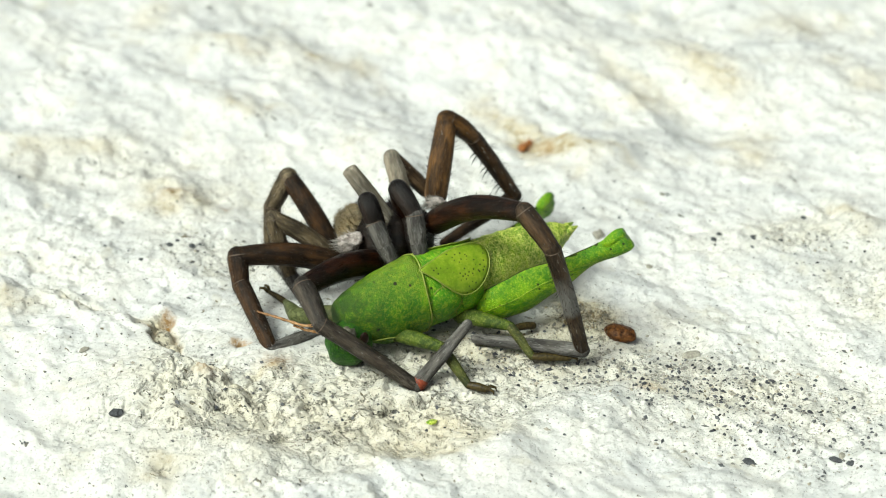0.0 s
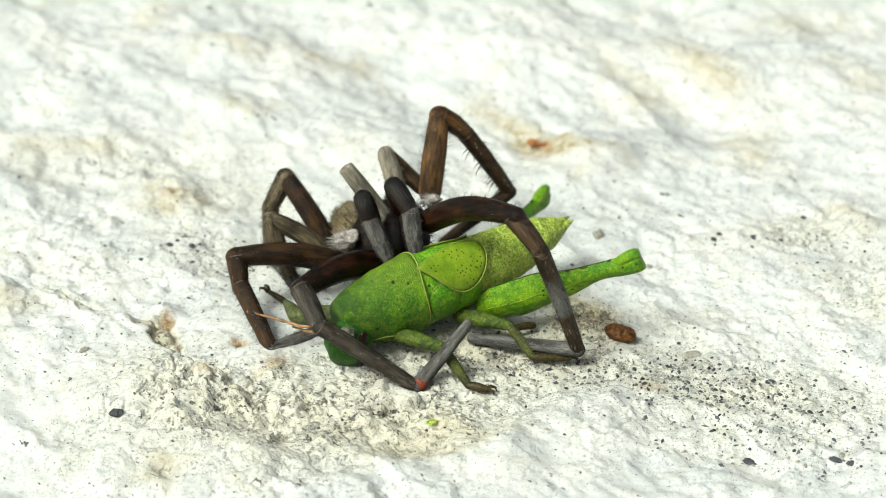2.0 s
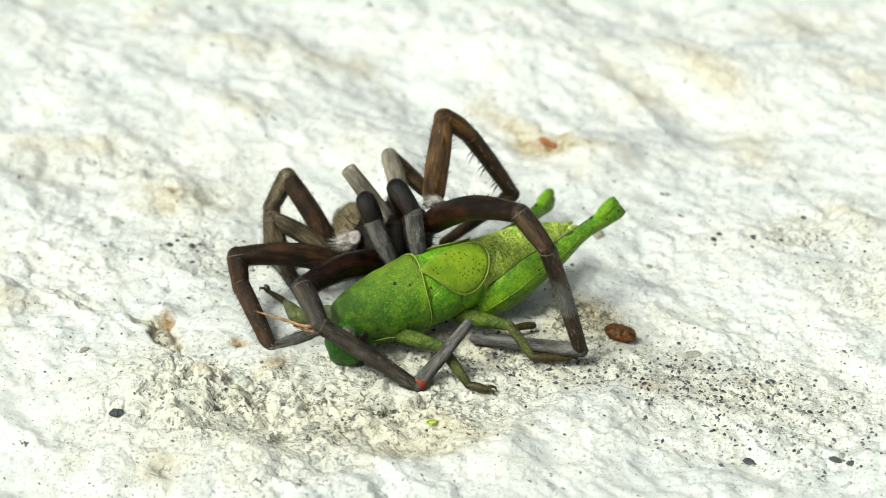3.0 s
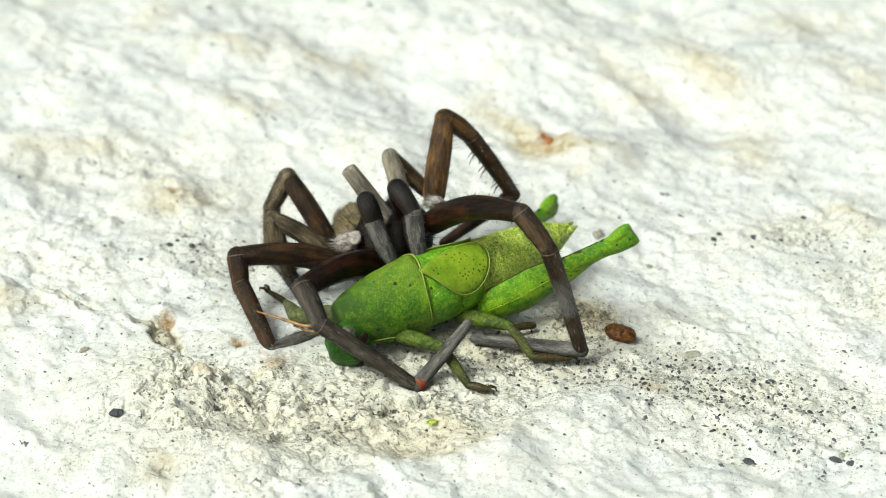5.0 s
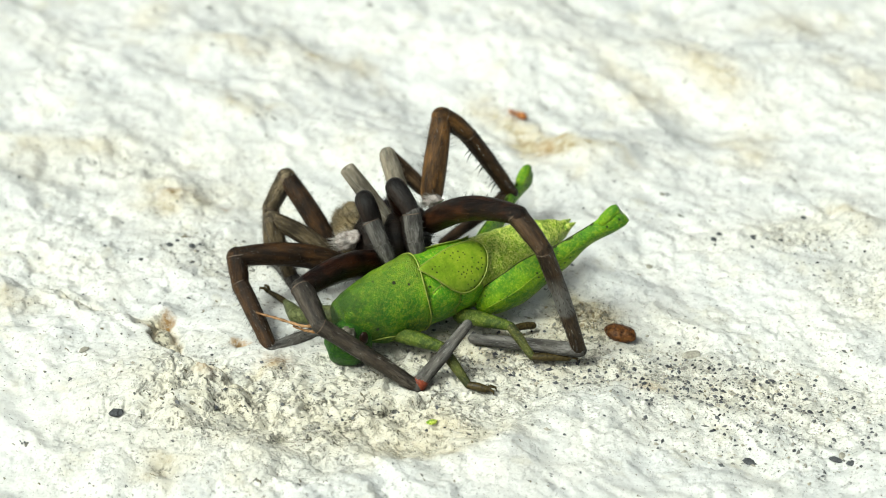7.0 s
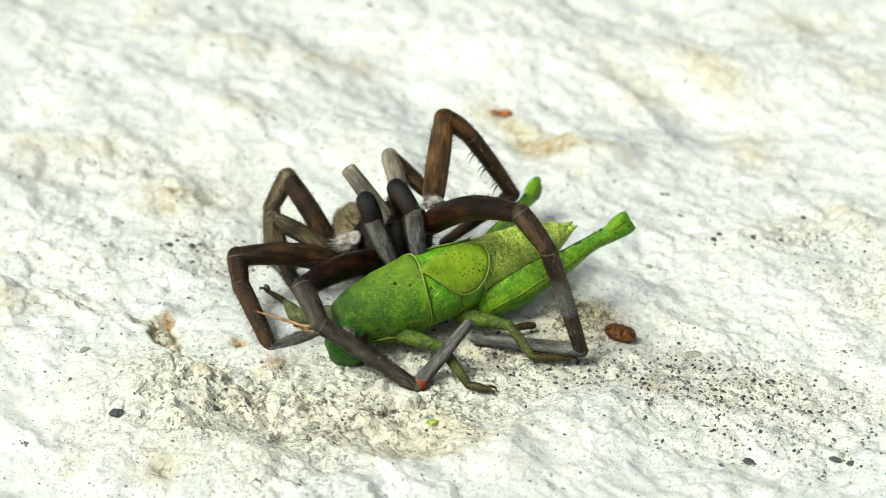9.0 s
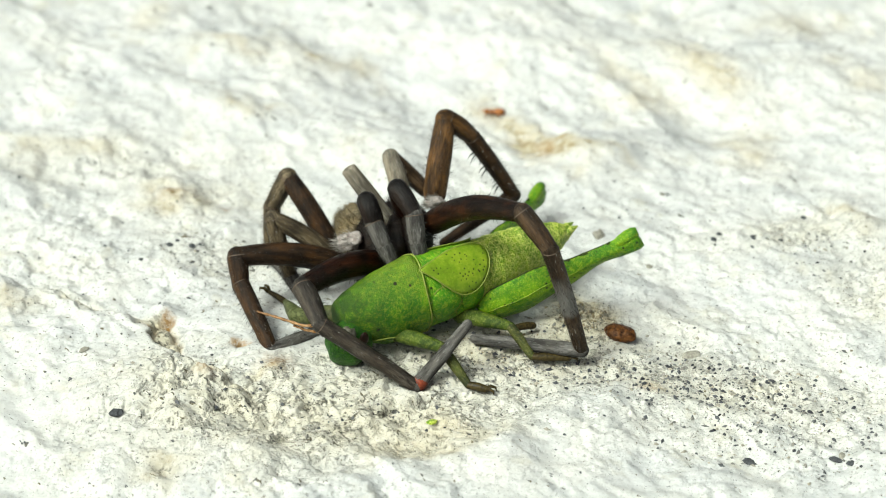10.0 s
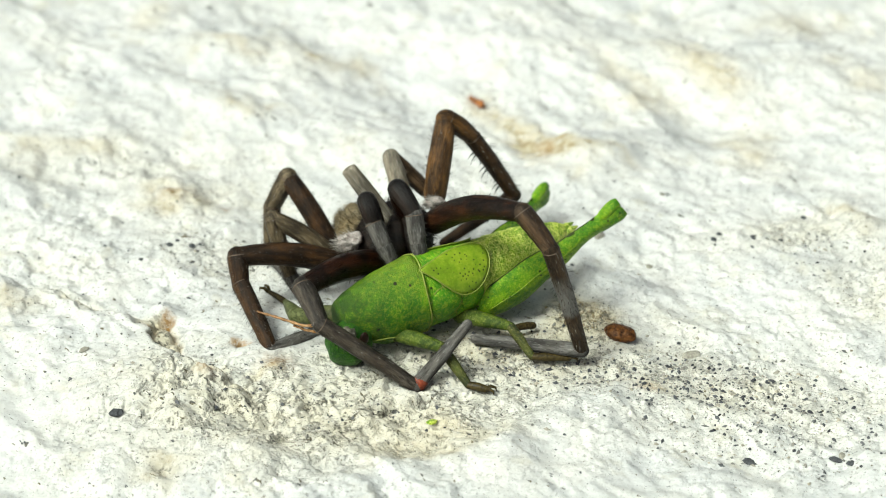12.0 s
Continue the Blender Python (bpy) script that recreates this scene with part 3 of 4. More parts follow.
def leg(root, joints, swings, radii, names, materials, bows, hairs):
    for i, name in enumerate(names):
        a, b = joints[i], joints[i + 1]
        length = (Vector(b) - Vector(a)).length
        seg = part(name, limb(length, radii[i], radii[i + 1] * 0.94, bows[i], 0.12 if name == "femur" else 0.05, tip=0.3 if materials[i] is PALE_GREY else 1.0), materials[i], root)
        if hairs[i]:
            bristles(seg, length, radii[i], radii[i + 1], bows[i], *hairs[i])
        keyed_segment(seg, a, b, swings[i], swings[i + 1])
        bristles(seg, length, radii[i], radii[i + 1], bows[i], int((6 if materials[i] is BLACKISH else 17) * length), 0.34, PALE_PILE if materials[i] in (GREY, PALE_GREY) else HAIR if materials[i] in (BLACKISH, BLACK_RED, DARK_BROWN) else PILE, 2.6, "fuzz", 0.1, 0.022)
        if name != "metatarsus" and materials[i] not in (GREY, PALE_GREY, BLACKISH):
            bristles(seg, length, radii[i], radii[i + 1], bows[i], int(2.6 * length), 0.5, PALE_HAIR, 2.4, "silver_hairs", 0.12, 0.018)
        if name == "tibia" and joints[0][1] == 5:
            for u, h in ((0.2, 1.1), (0.45, 1.0), (0.75, 1.0), (0.92, 0.8)):
                for y in (0.35, -0.35):
                    x, r = u * length, radii[i] * 0.9
                    part("spine", tube(bmesh.new(), [(x, y, -r * 0.8), (x + 0.25 * h, y * 1.5, -r - 0.5 * h), (x + 0.6 * h, y * 1.9, -r - h)], (0.09, 0.06, 0.015), 6), HAIR, seg)
        if name in ("patella", "tibia") and len(names) == 4 and materials[i] is not BLACKISH:
            turn = radii[i] * 1.02
            part("joint_ring", tube(bmesh.new(), [(-0.09, 0, 0), (0, 0, 0), (0.09, 0, 0)], (turn * .94, turn * 1.03, turn * .94), 18), RING, seg, "pale joint ring")
        if name == "metatarsus" and joints[0][0] == -5.9:
            part("joint_skin", tube(bmesh.new(), [(0.05, 0, -0.06), (0.4, 0, -0.08), (0.9, 0, -0.1), (1.25, 0, -0.12)], (0.78, 0.86, 0.82, 0.70), 16), RED_JOINT, seg, "orange-red joint skin")
        if name == "metatarsus" and materials[i] is GREY:
            bristles(seg, length, radii[i], radii[i + 1], bows[i], 160, 0.28, GREY, 0.9, "scopula")
    return seg


def build_spider():
    root = thing("spider", *SPIDER, "brown long-legged spider with grey feet, gripping green prey on rock", "spider")
    LEG = ("femur", "patella", "tibia", "metatarsus")
    H = ((200, 0.55), (60, 0.5), (180, 0.6), (80, 0.35))
    leg(root, [(-5.9, -3, 5.5), (-14.9, -13, 9.3), (-12.8, -17.5, 7.4), (-2.9, -18.9, 0.6), (2.6, -15, 5.9)],
        [(-.5, .2), (-.5, -.6), (-.3, -.35), (.1, -.15), (0.1, 0.1)], (1.65, 1.2, 0.95, 0.78, 0.58), LEG, (BLACK_RED, ASHEN, ASHEN, GREY), (1.3, .1, .1, -.1), H)
    leg(root, [(-11.3, -1, 4.6), (-22.6, -4, 7.5), (-22.2, -6, 5.2), (-18.6, -12.3, 0.7), (-13.2, -8, 0.7)],
        [(-.5, .3), (-.2, -.2), (-.1, -.2), (0, 0), (0, 0)], (1.3, 1.15, 1.0, 0.85, 0.66), LEG, (BROWN, BROWN, BROWN, GREY), (.8, 0, .15, 0), H)
    leg(root, [(-12.2, 1, 4.3), (-19, 2, 8.7), (-18.3, 1, 6), (-17.1, 0, 2.3), (-15.1, -3, 0.7)],
        [(-.5, .3), (-.45, -.2), (-.3, -.1), (0, 0), (0, 0)], (0.95, 1.0, 0.95, 0.85, 0.66), LEG, (KNEE, KNEE, KNEE, GREY), (.4, 0, 0, 0), H)
    leg(root, [(-12.3, 3, 3.8), (-17.6, 8, 10.6), (-19.5, 8, 6.8), (-19.8, 7, 1.3), (-16.5, 0.5, 0.7)],
        [(-.5, .3), (-.55, -.2), (-.4, -.1), (-.1, 0), (0, 0)], (1.08, 1.1, 1.0, 0.85, 0.66), LEG, (BROWN, KNEE, KNEE, GREY), (.3, 0, 0, 0), H)
    leg(root, [(-1.0, -3, 11.4), (8.2, -12, 17.9), (11.1, -14.5, 14.9), (14.9, -13.4, 1.5), (3.5, -10, 0.7)],
        [(-1.0, .4), (-2.2, -1.0), (-2.4, -.3), (-.9, .1), (-.1, 0)], (1.38, 1.12, 0.96, 0.82, 0.62), LEG, (DARK_BROWN, DUSKY, FADING, GREY), (1.15, .1, .1, 0), H)
    leg(root, [(-1, 5, 10.1), (0.2, 10, 17.0), (3.2, 11, 14.1), (8.1, 12, 5.9), (0.1, 10, 0.6)],
        [(-1.2, .8), (-1.6, 1), (-1.6, 1), (-1.15, 1), (-.2, .1)], (1.3, 1.2, 1.0, 0.85, 0.62), LEG, (RUSSET, RUSSET, BROWN, BROWN), (.2, .2, .1, 0),
        ((200, 0.85), (50, 0.5), (150, 0.8), (60, 0.4)))
    leg(root, [(-2.1, 9, 8.4), (-6, 10, 12.1), (-4.6, 6, 9.1)],
        [(-1.1, .7), (-1.2, .8), (-0.95, .7)], (0.9, 1.0, 1.1), ("tibia", "metatarsus"), (DUSKY, PALE_GREY), (0, .1), ((60, 0.4), (140, 0.3, PALE_GREY)))
    leg(root, [(-7.4, 3, 6.0), (-5.9, 0.0, 9.1), (-10.4, 1.5, 15.4)],
        [(-.6, .5), (-.6, .5), (-.6, .25)], (0.9, 1.05, 0.95), ("tibia", "metatarsus"), (DUSKY, PALE_GREY), (0, .1), ((60, 0.4), (140, 0.3, PALE_GREY)))
    # feelers, held down in front of the jaws
    P = ("femur", "patella", "tibia", "tarsus")
    s = (-.85, .6)
    hairs = ((40, 0.4), (60, 0.3), (120, 0.25, GREY), (150, 0.3, GREY))
    leg(root, [(-7.4, -2, 10.6), (-8.3, -4, 14.6), (-7.6, -5.4, 12.7), (-6.4, -6.8, 10.5), (-5.6, -7.4, 8.9)], [s] * 5, (0.95, 1.12, 1.0, 0.92, 0.62), P,
        (BROWN, BLACKISH, GREY, GREY), (0, .2, .1, .05), hairs)
    leg(root, [(-4.3, -1, 11.5), (-5, -2, 15.0), (-3.2, -4.4, 13.1), (-2.8, -5.9, 10.3), (-2.4, -6.5, 8.3)], [s] * 5, (0.95, 1.15, 1.02, 0.94, 0.62), P,
        (BLACK_RED, BLACKISH, GREY, GREY), (0, .2, .1, .05), hairs)
    # trunk
    def trunk(name, bm, material, label=""):
        ob = part(name, bm, material, root, label)
        KEYED.append((ob, [(t, Matrix.Translation(Vector((-0.75 * k, 0, 0.6 * k)) * MM)) for t, k in SWAY]))
        return ob
    carapace = trunk("carapace", ball(bmesh.new(), (0.2, 1.0, 7.4), (4.2, 4.8, 2.4), 32, 20, (14, -22, 28), 0.12), BLACKISH, "dark hairy head shield")
    fuzz_coat(carapace, (0.2, 1.0, 7.4), (4.2, 4.8, 2.4), (14, -22, 28), 1200, 0.8, HAIR)
    # Enlarged dark underside, added to stand in for shade below the front femur.
    sternum_fill = trunk("sternum_fill", ball(bmesh.new(), (-0.4, 0.2, 4.7), (4.6, 4.0, 2.9), 28, 18, (0, -14, 20), 0.15), BLACKISH, "dark underside mass filling the shaded gap between the leg bases")
    fuzz_coat(sternum_fill, (-0.4, 0.2, 4.7), (4.6, 4.0, 2.9), (0, -14, 20), 500, 0.6, HAIR)
    abdomen = trunk("abdomen", ball(bmesh.new(), (-3.9, 4.4, 5.2), (2.6, 4.2, 2.6), 32, 20, (10, -10, 20), 0.2), FUZZ, "fawn furry abdomen")
    fuzz_coat(abdomen, (-3.9, 4.4, 5.2), (2.6, 4.2, 2.6), (10, -10, 20), 2600, 0.7, FUZZ)
    for x, y, z, k in ((-4.8, -0.6, 7.4, 1.45), (4.6, 2.4, 10.6, 1.0)):
        coxa = trunk("coxa", ball(bmesh.new(), (x, y, z), (1.0 * k, 0.7 * k, 0.6 * k), 20, 14, (0, -20, 0), 0.6), MEMBRANE, "pale leg joint with white hairs")
        fuzz_coat(coxa, (x, y, z), (1.05 * k, 0.7 * k, 0.6 * k), (0, -20, 0), int(170 * k), 1.1, PALE_HAIR, (-0.9, -0.3, 0.5), 0.5)
    for x, y, z in ((0.4, -3.4, 9.3), (2.1, -2.9, 9.9)):
        bm = tube(bmesh.new(), [(x, y + 2.2, z + 1.4), (x, y + 0.8, z + 1.0), (x + .2, y - 0.8, z - 0.3), (x + .4, y - 1.8, z - 1.7)], (0.8, 1.2, 1.15, 0.7))
        jaw = trunk("chelicera", bm, BLACKISH, "glossy black-brown jaw")
        fuzz_coat(jaw, (x, y + 0.4, z + 0.3), (0.9, 1.7, 1.3), (40, 0, 0), 160, 0.6, HAIR)
        part("fang", tube(bmesh.new(), [(x + .4, y - 1.6, z - 1.5), (x + .5, y - 2.3, z - 2.3), (x + .3, y - 2.5, z - 3.1)], (0.35, 0.25, 0.06), 10), BLACKISH, jaw)
    return root


def fuzz_coat(parent, c, r, turn, count, hair, material, comb=(0, 0.3, -0.15), spread=1.0):
    """Short fur over an ellipsoid."""
    m = pose(*c, *turn)
    rnd = random.Random(count)
    verts, faces = [], []
    for _ in range(count):
        d = Vector((rnd.gauss(0, 1), rnd.gauss(0, 1), rnd.gauss(0, 1))).normalized()
        p = Vector((d.x * r[0], d.y * r[1], d.z * r[2]))
        q = (d * spread + Vector(comb) + Vector([rnd.uniform(-.5, .5) for _ in range(3)])).normalized() * hair * rnd.uniform(0.5, 1.2)
        side = d.orthogonal().normalized() * 0.035
        i = len(verts)
        verts += [m @ (p * 0.97 + side), m @ (p * 0.97 - side), m @ (p * 0.97 + d.cross(side) * 1.4), m @ (p + q)]
        faces += [(i, i + 1, i + 3), (i + 1, i + 2, i + 3), (i + 2, i, i + 3)]
    me = bpy.data.meshes.new("fur")
    me.from_pydata([v * MM for v in verts], [], faces)
    me.materials.append(material)
    ob = new("fur", me)
    ob.parent = parent
    return tagged(ob, kind="stuff")


build_spider()


# ---- grasshopper ----
# Its own space: +x to the head, +y to its near flank, z up.
TRUNK = ((16.0, 5.6, 1.4, 1.7), (14.5, 5.3, 2.2, 2.6), (13, 5.1, 2.7, 3.2), (11, 4.9, 3.2, 3.9), (7, 5.2, 3.5, 4.2), (3, 5.2, 3.5, 4.1), (-1, 5.1, 3.3, 3.8),
         (-4, 5.4, 3.1, 3.5), (-7.5, 5.7, 2.7, 3.1), (-10.5, 6.0, 2.1, 2.4), (-12.8, 6.2, 1.3, 1.6), (-14.6, 6.4, 0.35, 0.6))


def girth(x):
    """Height of the axis, half-width and half-height of the trunk at x."""
    xs = [s[0] for s in TRUNK][::-1]
    return [float(np.interp(x, xs, [s[k] for s in TRUNK][::-1])) for k in (1, 2, 3)]


def skin(x, a, lift=0.0):
    """A point of the trunk's skin: a is the angle from the near flank up over the back."""
    z, w, h = girth(x)
    keel = 1 + 0.10 * max(0, math.sin(a)) ** 10
    return Vector((x, (w + lift) * math.cos(a), z + (h + lift) * keel * math.sin(a)))


def shell(x0, x1, lift, rings=26, n=44, ridges=0.0, pitch=1.7, taper=0.0):
    bm = bmesh.new()
    rows = []
    for i in range(rings):
        x = x0 + (x1 - x0) * i / (rings - 1)
        extra = lift + ridges * (((x / pitch) % 1.0) ** 2) + taper * (i / (rings - 1))
        rows.append([bm.verts.new(skin(x, 2 * math.pi * k / n, extra + 0.05 * noise.noise(Vector((x, math.cos(6.28 * k / n) * 3, k * 0.3)))))
                     for k in range(n)])
    for a, b in zip(rows, rows[1:]):
        for k in range(n):
            bm.faces.new((a[k], b[k], b[(k + 1) % n], a[(k + 1) % n]))
    bm.faces.new(rows[0])
    bm.faces.new(rows[-1][::-1])
    bmesh.ops.recalc_face_normals(bm, faces=bm.faces)
    return bm


def wing_pad(side):
    """A rounded flap that lies on the flank, 0.3 mm thick."""
    bm = bmesh.new()
    layers = []
    for lift in ((0.45, 0.15) if side > 0 else (0.2, 0.02)):
        rings = []
        for i in range(1, 9):
            ring = []
            for k in range(36):
                a = 2 * math.pi * k / 36
                rr = i / 8
                u, v = rr * math.cos(a), rr * math.sin(a)
                x = 2.7 + 4.1 * u - 1.1 * v * (1 - u)
                ang = radians(50 + (30 - 23 * u) * v + 13 * u)
                p = skin(x, ang, lift + (0.125 * (1 - u) if side > 0 else 0.0) - (0.1 if i == 8 and lift > 0.3 else 0))
                ring.append(bm.verts.new((p.x, p.y * side, p.z)))
            rings.append(ring)
        p = skin(2.5, radians(50), lift + 0.12)
        mid = bm.verts.new((p.x, p.y * side, p.z))
        for k in range(36):
            bm.faces.new((mid, rings[0][k], rings[0][(k + 1) % 36]))
        for a, b in zip(rings, rings[1:]):
            for k in range(36):
                bm.faces.new((a[k], b[k], b[(k + 1) % 36], a[(k + 1) % 36]))
        layers.append(rings[-1])
    for k in range(36):
        bm.faces.new((layers[0][k], layers[1][k], layers[1][(k + 1) % 36], layers[0][(k + 1) % 36]))
    bmesh.ops.recalc_face_normals(bm, faces=bm.faces)
    return bm, [v.co.copy() for v in layers[0]]


def flank_plate(side, cx, ca, rx, ra, lift=0.22):
    """A low rounded plate on the flank, with its rim's points."""
    bm = bmesh.new()
    rings = []
    for i in range(1, 8):
        ring = []
        for k in range(28):
            a = 2 * math.pi * k / 28
            rr = i / 7
            u, v = rr * math.cos(a), rr * math.sin(a)
            x = cx + rx * u * (1 + 0.25 * v)
            p = skin(x, radians(ca + ra * v), lift * (1 - rr ** 4) - 0.02)
            ring.append(bm.verts.new((p.x, p.y * side, p.z)))
        rings.append(ring)
    p = skin(cx, radians(ca), lift)
    mid = bm.verts.new((p.x, p.y * side, p.z))
    for k in range(28):
        bm.faces.new((mid, rings[0][k], rings[0][(k + 1) % 28]))
    for a, b in zip(rings, rings[1:]):
        for k in range(28):
            bm.faces.new((a[k], b[k], b[(k + 1) % 28], a[(k + 1) % 28]))
    bm.faces.new(rings[-1])
    bmesh.ops.recalc_face_normals(bm, faces=bm.faces)
    return bm, [v.co.copy() for v in rings[-1]]


THIGH = ((0, 0.75), (0.6, 1.35), (1.95, 2.0), (4.4, 2.25), (6.8, 2.15), (9.3, 1.85), (11.7, 1.38), (13.7, 1.08), (14.9, 1.02), (16, 1.12), (17.2, 1.28), (18.4, 1.42), (19.15, 1.4), (19.3, 1.0))


def thigh_depth(x):
    return float(np.interp(x, [a for a, _ in THIGH], [b for _, b in THIGH]))


def hind_femur():
    """Leaf-shaped thigh along +X: deep at the hip, keeled, a thin neck, a split knee."""
    xs = np.linspace(0, 19.3, 40)
    return tube(bmesh.new(), [(x, 0, 0.1 * math.sin(x)) for x in xs], [(0.34 + 0.27 * thigh_depth(x), thigh_depth(x)) for x in xs], 24, power=1.5)


def build_grasshopper():
    root = thing("grasshopper", 2.2, -4.55, 0, "bright green young grasshopper caught under a spider", "grasshopper", yaw=-146.9)
    trunk = []

    def moved(name, bm, material, label="", parent=root):
        ob = part(name, bm, material, parent, label)
        if parent is root:
            trunk.append(ob)
        return ob
    pron = moved("pronotum", shell(15.9, 6.6, 0.18, 26, taper=0.12), GREEN, "green pitted neck shield with yellow hind edge")
    moved("margin", tube(bmesh.new(), [skin(6.6 + 0.25 * math.sin(3 * a), a, 0.30) for a in np.linspace(-0.9, 4.0, 40)], [0.09] * 40, 8), EDGE, "yellow rim", pron)
    moved("margin", tube(bmesh.new(), [skin(x, radians(-38 - 10 * math.sin(x)), 0.28) for x in np.linspace(6.6, 13.5, 24)], [0.08] * 24, 8), EDGE, "yellow rim", pron)
    moved("keel", tube(bmesh.new(), [skin(x, radians(88), 0.12) for x in np.linspace(6.8, 15.2, 20)], [0.07 + 0.02 * math.sin(9 * i) for i in range(20)], 8), WING, "yellow-green crest", pron)
    pleura = moved("thorax", shell(8.0, -0.6, 0.0, 24), PLEURA, "green side plates of the thorax")
    for x0, x1 in ((5.2, 2.4), (1.0, -0.2)):
        moved("seam", tube(bmesh.new(), [skin(x0 + (x1 - x0) * u, radians(50 - 95 * u), 0.03) for u in np.linspace(0, 1, 16)], [0.07] * 16, 8), EDGE, "", pleura)
    for side in (1, -1):
        for cx, ca, rx, ra in ((4.4, -4, 2.0, 33), (0.9, -8, 1.5, 30)):
            bm, rim = flank_plate(side, cx, ca, rx, ra)
            moved("side_plate", bm, PLEURA, "", pleura)
            moved("seam", tube(bmesh.new(), rim[4:20], [0.06] * 16, 8), EDGE, "", pleura)
    moved("abdomen", shell(0.4, -14.6, -0.06, 90, ridges=0.09), ABDOMEN, "mottled yellow-green ringed abdomen")
    for y in (0.35, -0.35):
        moved("cercus", tube(bmesh.new(), [(-13.2, y, 6.5), (-14.3, y * 1.2, 6.8), (-15.2, y * 1.3, 6.95)], (0.6, 0.42, 0.06), 10), ABDOMEN, "pale pointed tail flap")
    for side in (1, -1):
        bm, rim = wing_pad(side)
        wing = moved("wing_pad", bm, WING, "short yellow-green wing pad with dark dots")
        moved("margin", tube(bmesh.new(), rim + rim[:1], [0.08] * (len(rim) + 1), 8), EDGE, "yellow rim", wing)
    head = moved("head", ball(bmesh.new(), (15.5, 1.3, 3.0), (2.6, 2.3, 2.7), 32, 22, (0, 25, 0), 0.12), DEEP_GREEN, "dark green drooping head")
    for y in (3.45, -0.75):
        moved("eye", ball(bmesh.new(), (14.9, y, 4.5), (0.55, 0.36, 0.75), 18, 12), EYE_SKIN, "red-brown oval eye", head)
    moved("mouthparts", ball(bmesh.new(), (16.5, 2.6, 4.9), (1.1, 0.9, 0.9), 18, 12, (0, 30, 0), 0.4), MOUTH, "greyish mouthparts", head)
    for pts in ([(16.8, -0.6, 4.6), (18.5, -3.2, 3.7), (20.2, -6.2, 3.8), (22, -9, 3.9)], [(16.9, 0.2, 4.3), (17.6, -1.6, 3.4), (18.3, -3.2, 3.1), (18.9, -4.6, 3.1)]):
        dense = [Vector(pts[0]).lerp(Vector(pts[1]), u) for u in np.linspace(0, .9, 6)] + [Vector(pts[1]).lerp(Vector(pts[2]), u) for u in np.linspace(0, .9, 6)] \
            + [Vector(pts[2]).lerp(Vector(pts[3]), u) for u in np.linspace(0, 1, 7)]
        moved("antenna", tube(bmesh.new(), dense, [0.19 * (1 + 0.22 * (-1) ** i) * (1 - 0.02 * i) for i in range(len(dense))], 8), AMBER, "jointed amber feeler", head)
    # standing legs
    def standing(pts, radii, mats):
        for name, a, b, ra, rb, m in zip(("femur", "tibia", "tarsus"), pts, pts[1:], radii, radii[1:], mats):
            seg = part(name, limb((Vector(b) - Vector(a)).length, ra, rb, 0.05), m, root)
            seg.matrix_basis = aim(a, Vector(b) - Vector(a))
        c = seg
        l = (Vector(pts[-1]) - Vector(pts[-2])).length
        for y in (0.22, -0.22):
            part("claw", tube(bmesh.new(), [(l - .1, y * .5, 0), (l + .4, y * 1.2, .35), (l + .95, y * 1.8, .2), (l + 1.05, y * 1.8, -.25)], (0.2, 0.19, 0.14, 0.05), 8), CLAW, c)
    standing([(10.2, 2.2, 2.7), (7.7, 7.5, 3.0), (7.1, 11.8, 0.35), (5.9, 13.4, 0.3)], (0.85, 0.6, 0.42, 0.38), (FORE, OLIVE, CLAW))
    standing([(1.7, 2.2, 2.0), (-1.0, 7.8, 2.7), (-1.6, 11.2, 0.4), (-4.8, 13.4, 0.3)], (0.95, 0.52, 0.42, 0.36), (FORE, OLIVE, CLAW))
    standing([(13.0, -2.6, 3.4), (16.7, -7.9, 1.7), (15.7, -12.1, 0.9), (16.3, -14.9, 1.0)], (1.1, 0.9, 0.34, 0.24), (DULL, DULL, CLAW))
    standing([(1.5, -2.9, 1.6), (-1.0, -6.8, 2.7), (-1.6, -9.2, 0.4), (-4.0, -10.4, 0.3)], (0.9, 0.65, 0.42, 0.3), (FORE, OLIVE, CLAW))
    under = part("tarsus", limb(2.6, 0.32, 0.42, 0.15), CLAW, root, "brown hind foot")
    under.matrix_basis = aim((-2.4, 6.2, 0.9), (-0.98, 0.1, -0.12))
    hind = []
    for _ in range(2):
        thigh = part("hind_femur", hind_femur(), FEMUR, root, "green leaf-shaped jumping thigh")
        xs = np.linspace(1.0, 15.5, 24)
        for z in (1, -1):
            part("ridge", tube(bmesh.new(), [(x, 0, 0.1 * math.sin(x) + z * thigh_depth(x)) for x in xs], [0.06] * 24, 8), EDGE if z < 0 else OLIVE, thigh, "pale ridge" if z < 0 else "olive ridge")
        for y in (1, -1):
            part("stripe", tube(bmesh.new(), [(x, y * (0.34 + 0.27 * thigh_depth(x)), 0.1 * math.sin(x)) for x in xs[:20]], [0.05] * 20, 8), WING, thigh, "pale middle stripe")
        for z, tilt in ((0.62, 0.75), (-0.52, -0.55)):
            lobe = tube(bmesh.new(), [(16.3, 0, z * 0.8), (17.2, 0, z), (18.2, 0, z + tilt * 0.2), (18.9, 0, z + tilt * 0.3), (19.4, 0, z + tilt * 0.3)], [(0.3, 0.3), (0.66, 0.6), (0.7, 0.72), (0.62, 0.7), (0.45, 0.5)], 14)
            part("knee_lobe", lobe, FEMUR, thigh)
